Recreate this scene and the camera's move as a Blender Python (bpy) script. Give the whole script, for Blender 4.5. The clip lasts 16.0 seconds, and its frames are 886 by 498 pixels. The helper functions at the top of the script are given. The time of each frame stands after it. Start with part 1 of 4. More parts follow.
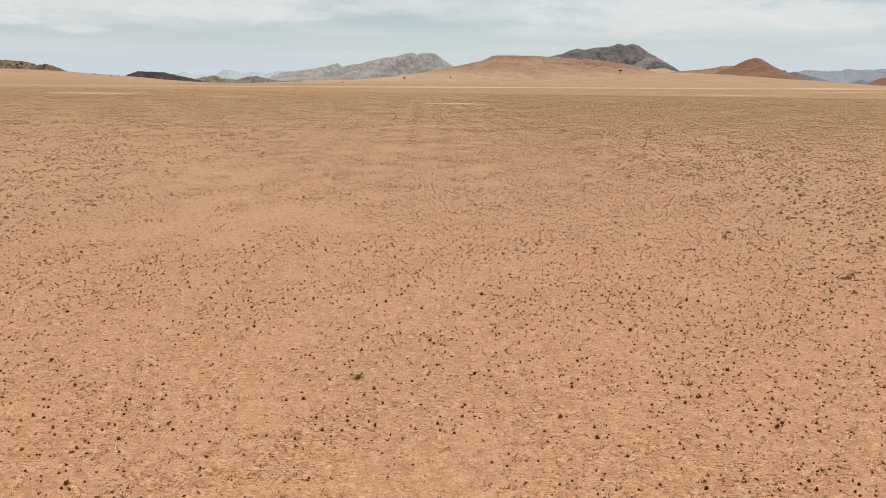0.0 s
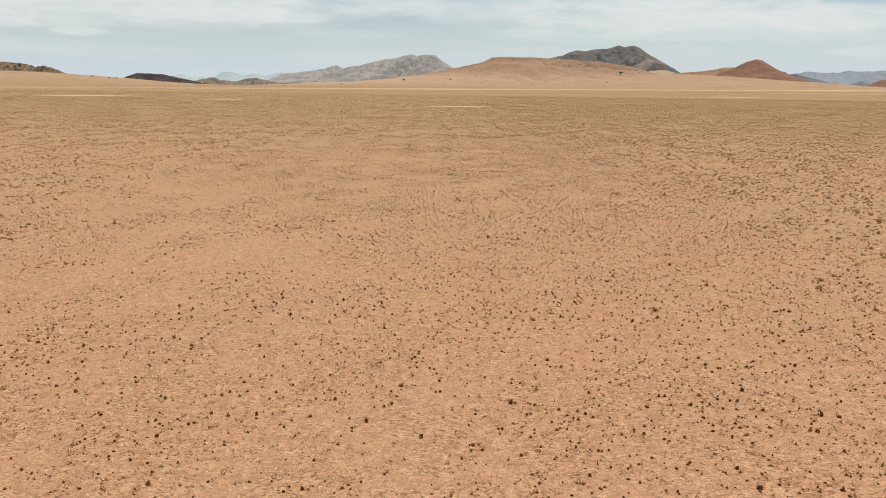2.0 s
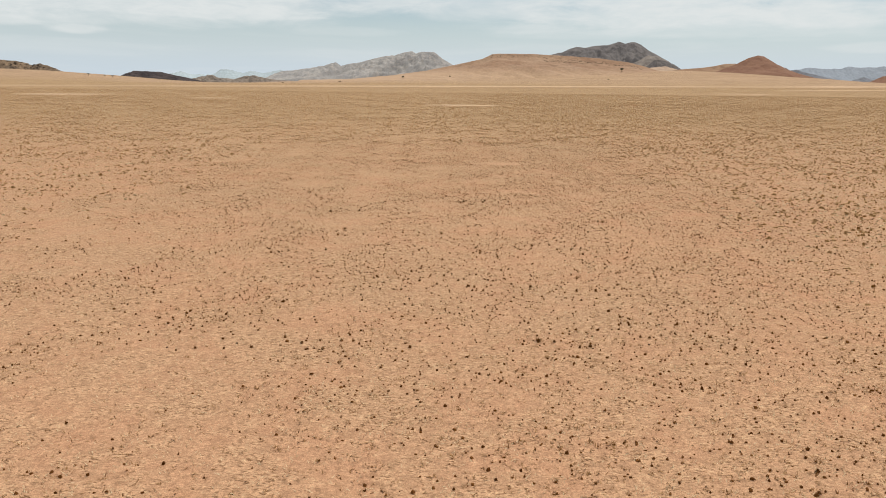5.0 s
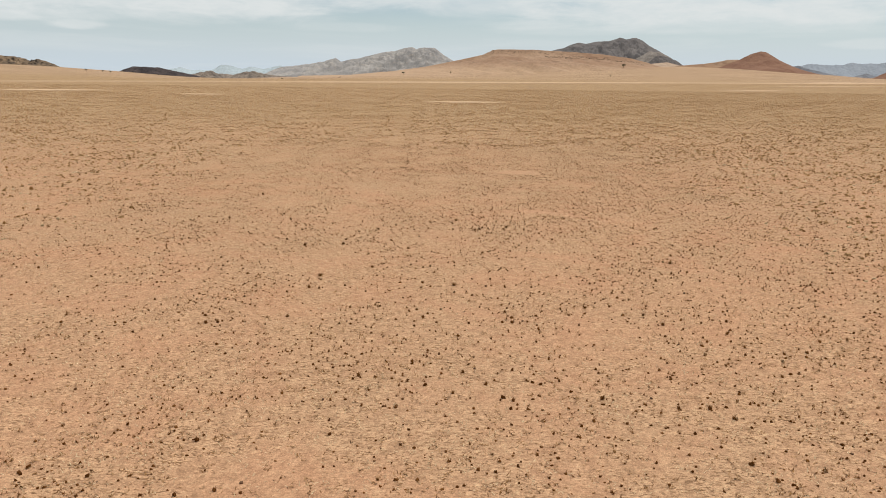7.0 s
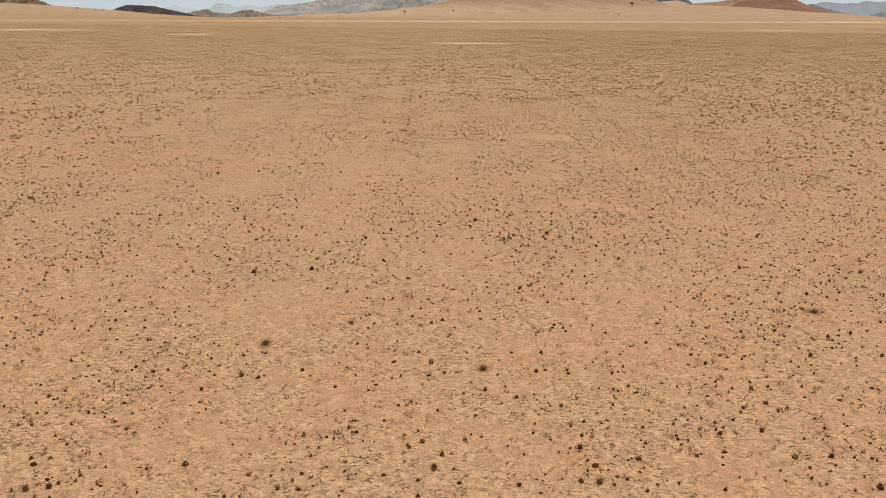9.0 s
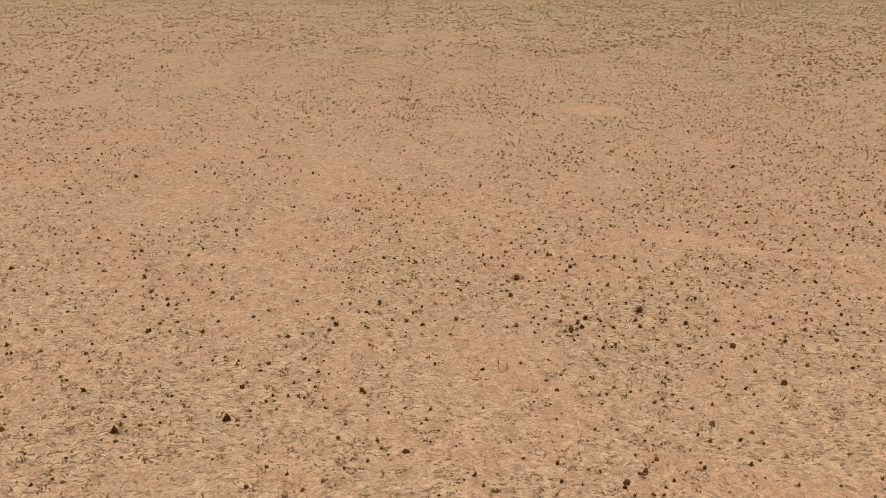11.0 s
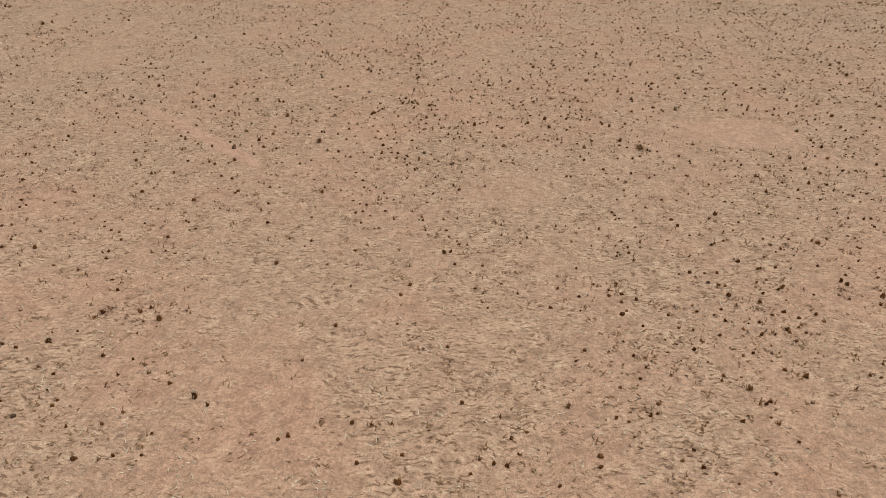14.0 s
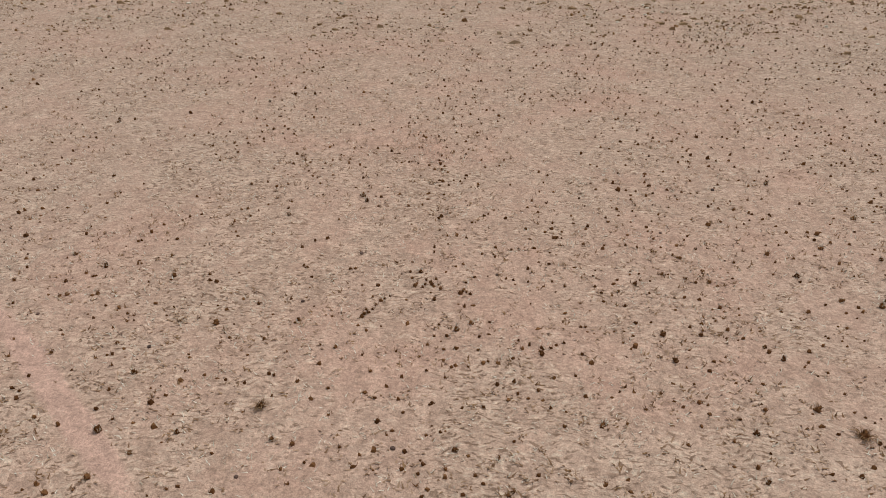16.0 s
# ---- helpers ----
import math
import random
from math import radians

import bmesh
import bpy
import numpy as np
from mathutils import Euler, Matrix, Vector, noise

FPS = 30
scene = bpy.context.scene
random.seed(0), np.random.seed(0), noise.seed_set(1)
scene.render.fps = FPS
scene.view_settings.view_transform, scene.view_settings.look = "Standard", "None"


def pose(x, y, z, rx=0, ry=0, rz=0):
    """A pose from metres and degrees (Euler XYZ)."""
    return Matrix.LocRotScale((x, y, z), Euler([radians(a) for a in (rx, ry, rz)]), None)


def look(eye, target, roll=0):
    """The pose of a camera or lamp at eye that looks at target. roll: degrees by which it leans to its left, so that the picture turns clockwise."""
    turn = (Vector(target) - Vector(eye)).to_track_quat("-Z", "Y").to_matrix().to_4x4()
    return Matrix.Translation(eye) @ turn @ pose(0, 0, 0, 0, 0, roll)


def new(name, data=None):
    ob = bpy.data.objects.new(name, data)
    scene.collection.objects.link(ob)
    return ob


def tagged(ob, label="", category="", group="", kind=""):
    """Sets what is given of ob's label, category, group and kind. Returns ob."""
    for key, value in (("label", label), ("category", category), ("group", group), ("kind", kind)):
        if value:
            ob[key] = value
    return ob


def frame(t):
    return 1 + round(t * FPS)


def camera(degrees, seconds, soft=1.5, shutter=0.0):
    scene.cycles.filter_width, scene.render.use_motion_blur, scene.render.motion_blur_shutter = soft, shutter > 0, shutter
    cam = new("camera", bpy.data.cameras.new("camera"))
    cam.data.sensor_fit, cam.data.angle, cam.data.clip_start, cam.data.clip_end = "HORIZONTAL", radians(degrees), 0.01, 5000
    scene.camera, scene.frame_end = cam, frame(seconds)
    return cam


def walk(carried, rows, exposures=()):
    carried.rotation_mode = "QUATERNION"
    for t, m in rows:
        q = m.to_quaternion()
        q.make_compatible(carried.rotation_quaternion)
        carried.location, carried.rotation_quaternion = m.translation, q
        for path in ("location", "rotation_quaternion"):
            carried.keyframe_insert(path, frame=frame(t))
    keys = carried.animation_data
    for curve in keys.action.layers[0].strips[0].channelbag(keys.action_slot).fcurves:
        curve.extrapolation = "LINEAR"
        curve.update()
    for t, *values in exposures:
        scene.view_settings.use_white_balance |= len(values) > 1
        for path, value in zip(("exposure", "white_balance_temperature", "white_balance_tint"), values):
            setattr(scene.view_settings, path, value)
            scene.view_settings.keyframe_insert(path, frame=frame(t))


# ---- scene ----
cam = camera(65.4, 16.0, soft=1.0)

# The drone's path: seconds, x, y, height, heading to the left of +y, pitch, lean.
PATH = [
    (0, 4.50, 9.02, 8.99, 1.54, -13.84, 0.77),
    (0.5, 4.35, 11.44, 8.97, 1.53, -13.81, 0.77),
    (1, 4.21, 13.91, 8.97, 1.53, -13.77, 0.77),
    (1.5, 4.06, 16.48, 8.98, 1.52, -13.73, 0.76),
    (2, 3.90, 19.14, 8.99, 1.52, -13.70, 0.75),
    (2.5, 3.73, 21.83, 9.00, 1.51, -13.67, 0.72),
    (3, 3.54, 24.67, 9.01, 1.50, -13.66, 0.70),
    (3.5, 3.35, 27.56, 9.02, 1.50, -13.70, 0.65),
    (4, 3.16, 30.49, 9.02, 1.50, -13.75, 0.60),
    (4.2, 3.08, 31.68, 9.01, 1.50, -13.79, 0.60),
    (6.3, 2.12, 43.96, 8.66, 1.48, -14.11, 0.66),
    (6.5, 2.04, 45.11, 8.64, 1.49, -14.14, 0.67),
    (7, 1.85, 48.08, 8.62, 1.50, -14.24, 0.66),
    (7.5, 1.64, 51.10, 8.61, 1.51, -15.04, 0.67),
    (8, 1.42, 54.14, 8.59, 1.53, -16.31, 0.65),
    (8.5, 1.22, 57.16, 8.57, 1.58, -17.60, 0.66),
    (9, 0.99, 60.23, 8.55, 1.63, -18.91, 0.66),
    (9.2, 0.91, 61.45, 8.53, 1.66, -19.39, 0.66),
    (11.3, 0.01, 74.02, 8.11, 2.03, -24.25, 0.56),
    (11.5, -0.09, 75.20, 8.09, 2.05, -24.73, 0.54),
    (12, -0.38, 78.10, 8.07, 2.07, -25.95, 0.54),
    (12.5, -0.66, 80.99, 8.05, 2.10, -27.20, 0.54),
    (13, -0.92, 83.86, 8.04, 2.16, -28.45, 0.56),
    (13.5, -1.19, 86.71, 8.03, 2.22, -29.70, 0.57),
    (14, -1.43, 89.61, 8.03, 2.33, -30.97, 0.55),
    (14.5, -1.71, 92.48, 8.04, 2.38, -32.22, 0.54),
    (15, -1.96, 95.34, 8.02, 2.52, -32.62, 0.50),
    (15.5, -2.24, 98.21, 8.05, 3.55, -32.52, 0.49),
    (16, -2.52, 101.09, 8.30, 3.62, -32.27, 0.50),
]
# Stops, kelvin and tint: the picture turns cooler as the sky leaves it.
LIGHTING = [
    (0, -0.16, 6900, 12), (3, -0.15, 6800, 10), (7, -0.18, 6750, 10), (9.2, -0.26, 7000, 12),
    (11.3, -0.30, 6350, 8), (13, -0.35, 5750, 7), (14.5, -0.43, 5650, 9), (15.2, -0.44, 5350, 9), (16, -0.35, 5100, 9),
]
walk(cam, [(t, pose(x, y, z, 90 + p, 0, a) @ pose(0, 0, 0, 0, 0, r)) for t, x, y, z, a, p, r in PATH], LIGHTING)

# ---- sky and sun ----
SUN_AT = Vector((0.26, 0.31, 1.0)).normalized()
SUN_UP = math.asin(SUN_AT.z)
SUN_TURN = math.atan2(SUN_AT.x, SUN_AT.y)

world = bpy.data.worlds.new("sky")
world.use_nodes = True
scene.world = world


class Nodes:
    """A short way to write node trees."""

    def __init__(self, tree):
        self.tree = tree

    def add(self, kind, inputs=(), **settings):
        node = self.tree.nodes.new("ShaderNode" + kind)
        for key, value in settings.items():
            if key == "operation":
                node.operation = value
            elif key == "blend":
                node.data_type, node.blend_type = "RGBA", value
            elif key == "dims":
                node.noise_dimensions = value
            elif key == "smooth":
                node.interpolation_type = "SMOOTHSTEP"
            elif key == "feature":
                node.feature = value
        for key, value in dict(inputs).items():
            socket = node.inputs[key]
            if isinstance(value, bpy.types.NodeSocket):
                self.tree.links.new(value, socket)
            else:
                socket.default_value = value
        return node

    def math(self, operation, a, b=0.0, c=0.0):
        return self.add("Math", {0: a, 1: b, 2: c}, operation=operation).outputs[0]

    def noise(self, vector, scale, detail=3.0, rough=0.55, distort=0.0):
        return self.add("TexNoise", {"Vector": vector, "Scale": scale, "Detail": detail, "Roughness": rough, "Distortion": distort}).outputs["Fac"]

    def step(self, value, low, high, to_low=0.0, to_high=1.0):
        return self.add("MapRange", {"Value": value, 1: low, 2: high, 3: to_low, 4: to_high}, smooth=True).outputs[0]

    def mix(self, fac, a, b, blend="MIX"):
        return self.add("Mix", {"Factor": fac, 6: a, 7: b}, blend=blend).outputs[2]


wn = Nodes(world.node_tree)
sky = world.node_tree.nodes.new("ShaderNodeTexSky")
sky.sky_type = "NISHITA"
sky.sun_disc = False
sky.sun_elevation, sky.sun_rotation = SUN_UP, SUN_TURN
sky.air_density, sky.dust_density, sky.ozone_density = 1.0, 0.4, 2.0
ways = wn.add("TexCoord").outputs["Generated"]
split = wn.add("SeparateXYZ", {0: ways})
up = wn.math("MAXIMUM", split.outputs[2], 0.02)
# A flat layer of thin cloud, seen from below, over the rest of the sky.
layer = wn.add("CombineXYZ", {0: wn.math("ADD", wn.math("DIVIDE", split.outputs[0], up), 3.0), 1: wn.math("DIVIDE", split.outputs[1], up), 2: 0.0}).outputs[0]
broad = wn.noise(layer, 0.085, 3.0, 0.5, 0.6)
fine = wn.noise(layer, 0.42, 5.0, 0.6, 0.8)
heap = wn.math("MULTIPLY_ADD", fine, 0.42, wn.math("MULTIPLY", broad, 0.8))
cover = wn.math("MULTIPLY", wn.step(heap, 0.40, 0.60), wn.step(split.outputs[2], 0.10, 0.15, 0.0, 0.9))
# Soft cloud banks low over the hills: bearing, height, half width and half height in degrees, thickness.
BANKS = [
    (-24.9, 5.85, 19.7, 2.25, 0.95), (-32.4, 5.2, 9.0, 1.0, 0.7), (-30.2, 3.75, 6.1, 0.45, 0.4), (-28.4, 3.1, 2.1, 0.33, 0.7),
    (-33.2, 3.5, 2.3, 0.38, 0.6), (-17.1, 4.73, 6.1, 0.66, 0.8), (-5.9, 5.84, 5.6, 1.03, 0.55), (1.7, 5.3, 7.0, 1.03, 0.6),
    (15.5, 4.81, 12.2, 1.13, 0.95), (25.7, 4.65, 9.4, 0.94, 0.9), (12.1, 5.75, 9.4, 0.66, 0.8), (23.1, 5.79, 2.3, 0.47, 0.7),
    (6.2, 3.75, 4.2, 0.38, 0.45), (29.1, 2.34, 2.8, 0.38, 0.4), (20.3, 3.74, 12.2, 0.66, 0.45), (10.1, 3.37, 7.5, 0.38, 0.3),
    (-9.0, 3.48, 4.2, 0.38, 0.25),
]
bearing = wn.math("MULTIPLY", wn.math("ARCTAN2", split.outputs[0], split.outputs[1]), 57.2958)
lift = wn.math("MULTIPLY", wn.math("ARCSINE", split.outputs[2]), 57.2958)
flat_way = wn.add("CombineXYZ", {0: wn.math("MULTIPLY", bearing, 0.16), 1: wn.math("MULTIPLY", lift, 0.62), 2: 0.0}).outputs[0]
fray = wn.noise(flat_way, 1.0, 6.0, 0.62, 0.4)
wisp = wn.noise(flat_way, 2.6, 5.0, 0.6, 0.3)
for at, high, wide, tall, thick in BANKS:
    u = wn.math("DIVIDE", wn.math("SUBTRACT", bearing, at), wide)
    v = wn.math("DIVIDE", wn.math("SUBTRACT", lift, high), tall)
    d = wn.math("MULTIPLY_ADD", u, u, wn.math("MULTIPLY", v, v))
    d = wn.math("MULTIPLY_ADD", fray, 2.6, d)
    bank = wn.math("MULTIPLY", wn.step(d, 2.75, 1.35), thick)
    # Banks thicken where they overlap.
    cover = wn.math("SUBTRACT", wn.math("ADD", cover, bank), wn.math("MULTIPLY", cover, bank))
streak = wn.noise(wn.add("CombineXYZ", {0: wn.math("MULTIPLY", bearing, 0.07), 1: wn.math("MULTIPLY", lift, 0.8), 2: 4.0}).outputs[0], 1.0, 5.0, 0.6, 0.5)
haze = wn.step(streak, 0.42, 0.72, 0.0, 0.28)
cover = wn.math("SUBTRACT", wn.math("ADD", cover, haze), wn.math("MULTIPLY", cover, haze))
cover = wn.math("MULTIPLY", cover, wn.step(wisp, 0.25, 0.65, 0.72, 1.0))
veil = wn.step(split.outputs[2], 0.0, 0.115, 0.9, 0.0)
pale = wn.mix(veil, sky.outputs[0], (6.4, 7.65, 8.9, 1.0))
clouded = wn.mix(cover, pale, (8.1, 8.7, 9.0, 1.0))
back = world.node_tree.nodes["Background"]
world.node_tree.links.new(clouded, back.inputs[0])
back.inputs[1].default_value = 0.1

sun = new("sun", bpy.data.lights.new("sun", "SUN"))
sun.data.energy, sun.data.angle, sun.data.color = 3.6, radians(0.53), (1.0, 0.95, 0.88)
sun.matrix_world = look(SUN_AT * 100, (0, 0, 0))


# ---- materials ----
def material(name, rough=0.9):
    m = bpy.data.materials.new(name)
    m.use_nodes = True
    n = Nodes(m.node_tree)
    shader = m.node_tree.nodes["Principled BSDF"]
    shader.inputs["Roughness"].default_value = rough
    shader.inputs["Specular IOR Level"].default_value = 0.15
    return m, n, shader


def paint(n, shader, colour, height=None, strength=0.3, distance=0.02):
    n.tree.links.new(colour, shader.inputs["Base Color"])
    if height is not None:
        bump = n.add("Bump", {"Strength": strength, "Distance": distance, "Height": height})
        n.tree.links.new(bump.outputs[0], shader.inputs["Normal"])


# Bare places in the plain: x, y, half length, half width, turn in degrees, strength.
BARE = [
    (7.2, 110.7, 2.0, 1.3, 5, 0.42), (2.5, 274.0, 13.0, 6.0, 3, 0.65), (-178.0, 352.0, 22.0, 8.0, 20, 1.0), (-100.0, 320.0, 9.0, 6.0, 5, 0.7),
    (200.0, 540.0, 26.0, 12.0, 20, 0.8), (430.0, 836.0, 130.0, 16.0, 30, 0.85), (-9.7, 109.3, 3.7, 0.28, -42, 0.8),
    (7.2, 92.4, 1.6, 0.35, -14, 0.6), (8.6, 91.4, 1.3, 0.3, -20, 0.5), (-6.8, 89.8, 1.5, 0.35, 0, 0.5),
]


def sand_material():
    m, n, shader = material("sand", 0.95)
    place = n.add("NewGeometry").outputs["Position"]
    flat = n.add("VectorMath", {0: place, 1: (1, 1, 0)}, operation="MULTIPLY").outputs[0]
    far = n.add("SeparateXYZ", {0: flat})
    broad = n.noise(flat, 0.045, 3.0, 0.6, 0.3)
    patch = n.noise(flat, 0.32, 4.0, 0.62, 0.4)
    mottle = n.noise(flat, 2.3, 4.0, 0.65)
    clod = n.noise(flat, 6.5, 3.0, 0.7)
    grit = n.noise(flat, 17.0, 3.0, 0.75)
    speck = n.noise(flat, 48.0, 2.0, 0.7)
    # Red sand where it lies bare, straw-coloured where dead grass covers it.
    red = (0.440, 0.236, 0.134, 1)
    tan = (0.452, 0.262, 0.150, 1)
    straw = (0.400, 0.256, 0.150, 1)
    colour = n.mix(n.step(patch, 0.34, 0.60), red, tan)
    # Redder soil in the south.
    south = n.math("MULTIPLY", n.step(far.outputs[1], 62.0, 20.0), n.step(n.math("MULTIPLY_ADD", patch, 0.5, n.math("MULTIPLY", broad, 0.5)), 0.42, 0.58, 0.25, 1.0))
    colour = n.mix(n.math("MULTIPLY", south, 0.65), colour, (0.455, 0.205, 0.105, 1))
    blend = n.math("MULTIPLY_ADD", mottle, 0.5, n.math("MULTIPLY", broad, 0.6))
    colour = n.mix(n.step(blend, 0.44, 0.70, 0.0, 0.55), colour, straw)
    # Farther out the cover of dead grass grows thicker.
    thick = n.step(n.math("MULTIPLY_ADD", patch, 60.0, far.outputs[1]), 85.0, 250.0, 0.0, 0.92)
    tussock = n.noise(flat, 0.9, 5.0, 0.68, 0.6)
    colour = n.mix(thick, colour, n.mix(n.step(tussock, 0.36, 0.64), (0.290, 0.180, 0.088, 1), (0.435, 0.288, 0.155, 1)))
    # Seen flat across, the grass closes to one brown cover before the wash.
    colour = n.mix(n.step(far.outputs[1], 330.0, 650.0, 0.0, 0.75), colour, n.mix(n.step(n.noise(flat, 0.03, 4.0, 0.6), 0.38, 0.62), (0.295, 0.187, 0.094, 1), (0.365, 0.240, 0.125, 1)))
    bare = None
    wob = n.noise(flat, 0.8, 3.0, 0.6)
    for x, y, a, b, turn, power in BARE:
        c, s = math.cos(radians(turn)), math.sin(radians(turn))
        dx = n.math("SUBTRACT", far.outputs[0], x)
        dy = n.math("SUBTRACT", far.outputs[1], y)
        u = n.math("MULTIPLY_ADD", dx, c / a, n.math("MULTIPLY", dy, s / a))
        v = n.math("MULTIPLY_ADD", dx, -s / b, n.math("MULTIPLY", dy, c / b))
        d = n.math("ADD", n.math("MULTIPLY", u, u), n.math("MULTIPLY", v, v))
        mask = n.step(n.math("MULTIPLY_ADD", wob, 1.3, d), 1.9, 1.1, 0.0, power)
        bare = mask if bare is None else n.math("MAXIMUM", bare, mask)
    # The pale wash that crosses the plain before it starts to rise.
    lane = n.math("MULTIPLY_ADD", far.outputs[0], -0.75, far.outputs[1])
    lane = n.math("MULTIPLY_ADD", n.noise(flat, 0.006, 3.0), 50.0, lane)
    wash = n.math("MULTIPLY", n.step(lane, 795.0, 810.0), n.step(lane, 915.0, 890.0))
    bare = n.math("MAXIMUM", bare, n.math("MULTIPLY", wash, n.step(far.outputs[0], -330.0, 20.0, 0.3, 0.8)))
    rise = n.step(far.outputs[1], 1000.0, 1700.0, 0.0, 0.7)
    drift = n.noise(n.add("VectorMath", {0: flat, 1: (0.007, 0.016, 1.0)}, operation="MULTIPLY").outputs[0], 1.0, 5.0, 0.65, 0.4)
    colour = n.mix(rise, colour, n.mix(n.step(drift, 0.36, 0.62), (0.335, 0.220, 0.136, 1), (0.44, 0.297, 0.190, 1)))
    open_sand = n.mix(n.step(far.outputs[1], 140.0, 230.0), (0.455, 0.252, 0.148, 1), (0.54, 0.375, 0.245, 1))
    colour = n.mix(bare, colour, open_sand)
    # Broken stalks too fine to lie there as blades, combed east and west by the wind: short curved dabs at two sizes.
    bent = n.add("VectorMath", {0: flat, 1: n.add("VectorMath", {0: n.add("TexNoise", {"Vector": flat, "Scale": 1.7, "Detail": 2.0}).outputs["Color"], 1: (0.25, 0.5, 0.0)}, operation="MULTIPLY").outputs[0]}, operation="ADD").outputs[0]
    strokes = n.noise(n.add("VectorMath", {0: bent, 1: (6.0, 17.0, 1.0)}, operation="MULTIPLY").outputs[0], 1.0, 2.0, 0.55, 0.3)
    dabs = n.noise(n.add("VectorMath", {0: bent, 1: (2.6, 6.5, 1.0)}, operation="MULTIPLY").outputs[0], 1.0, 2.0, 0.55, 0.4)
    patchy = n.step(n.math("MULTIPLY_ADD", mottle, 0.5, n.math("MULTIPLY", patch, 0.5)), 0.43, 0.57, 0.14, 1.0)
    growth = n.math("MULTIPLY", patchy, n.math("SUBTRACT", 1.0, bare))
    dark = n.math("MULTIPLY", n.math("MAXIMUM", n.step(strokes, 0.56, 0.615, 0.0, 0.8), n.step(dabs, 0.58, 0.68, 0.0, 0.45)), growth)
    light = n.math("MULTIPLY", n.step(strokes, 0.43, 0.35, 0.0, 0.38), growth)
    colour = n.mix(dark, colour, (0.140, 0.072, 0.034, 1))
    colour = n.mix(light, colour, (0.60, 0.43, 0.25, 1))
    # Thicker mats of brown litter a hand or two across.
    mats = n.step(n.noise(flat, 3.4, 4.0, 0.72, 0.5), 0.53, 0.66, 0.0, 0.42)
    mats = n.math("MULTIPLY", mats, n.math("SUBTRACT", 1.0, bare))
    colour = n.mix(mats, colour, (0.215, 0.118, 0.062, 1))
    grain = n.math("MULTIPLY_ADD", grit, 0.5, n.math("MULTIPLY", speck, 0.5))
    shade = n.step(grain, 0.34, 0.66, 0.62, 1.26)
    tone = n.step(n.math("MULTIPLY_ADD", mottle, 0.5, n.math("MULTIPLY", clod, 0.5)), 0.34, 0.66, 0.80, 1.25)
    level = n.math("MULTIPLY", shade, tone)
    grey = n.add("CombineXYZ", {0: level, 1: level, 2: level}).outputs[0]
    colour = n.mix(1.0, colour, grey, "MULTIPLY")
    paint(n, shader, colour, n.math("MULTIPLY_ADD", grit, 0.5, n.math("MULTIPLY", clod, 0.9)), 0.6, 0.05)
    return m


def plant_material(name, dark, light, rough=0.85):
    """Dead grass and stubs: each blade or clump has a tone of its own."""
    m, n, shader = material(name, rough)
    shader.inputs["Specular IOR Level"].default_value = 0.0
    geo = n.add("NewGeometry")
    one = n.add("ObjectInfo").outputs["Random"]
    pick = n.math("FRACT", n.math("ADD", geo.outputs["Random Per Island"], one))
    grain = n.noise(geo.outputs["Position"], 60.0, 2.0)
    tone = n.math("MULTIPLY_ADD", pick, 0.75, n.math("MULTIPLY", grain, 0.35))
    paint(n, shader, n.mix(n.step(tone, 0.1, 0.95), (*dark, 1), (*light, 1)))
    return m


def rock_material(name, low, high, ledge, scale=0.02, relief=6.0, foot=None):
    """Bare slopes: scree below, ledges and gullies in another tone."""
    m, n, shader = material(name, 0.95)
    place = n.add("NewGeometry").outputs["Position"]
    stretch = n.add("VectorMath", {0: place, 1: (1.0, 0.6, 2.6)}, operation="MULTIPLY").outputs[0]
    big = n.noise(place, scale, 5.0, 0.62, 0.6)
    bands = n.noise(stretch, scale * 2.6, 6.0, 0.7, 0.5)
    fine = n.noise(place, scale * 14, 4.0, 0.7)
    colour = n.mix(n.step(big, 0.35, 0.65), (*low, 1), (*high, 1))
    colour = n.mix(n.step(bands, 0.52, 0.66, 0.0, 0.8), colour, (*ledge, 1))
    if foot:
        # Blown sand lies against the lower slope: its colour and the heights between which it thins out.
        rise = n.math("MULTIPLY_ADD", big, 26.0, n.add("SeparateXYZ", {0: place}).outputs[2])
        colour = n.mix(n.step(rise, foot[1] + 13, foot[2] + 13, 0.95, 0.0), colour, (*foot[0], 1))
    level = n.step(fine, 0.3, 0.7, 0.85, 1.13)
    colour = n.mix(1.0, colour, n.add("CombineXYZ", {0: level, 1: level, 2: level}).outputs[0], "MULTIPLY")
    paint(n, shader, colour, bands, 0.5, relief)
    return m


SAND = sand_material()
STUB = plant_material("dark_stub", (0.075, 0.028, 0.008), (0.185, 0.078, 0.025))
STRAW = plant_material("straw", (0.36, 0.25, 0.14), (0.66, 0.52, 0.33))
STALK = plant_material("brown_stalk", (0.110, 0.048, 0.017), (0.280, 0.150, 0.062))
LITTER = plant_material("brown_litter", (0.150, 0.072, 0.030), (0.350, 0.205, 0.102))
SCRUB = plant_material("brown_scrub", (0.165, 0.074, 0.024), (0.36, 0.185, 0.072))
TUSSOCK = plant_material("dry_tussock", (0.240, 0.128, 0.052), (0.430, 0.270, 0.132))
STONE = plant_material("dark_stone", (0.06, 0.036, 0.024), (0.15, 0.085, 0.052))
GREEN = plant_material("thorn_leaf", (0.03, 0.035, 0.018), (0.07, 0.075, 0.035))
BARK = plant_material("bark", (0.04, 0.03, 0.022), (0.09, 0.065, 0.045))

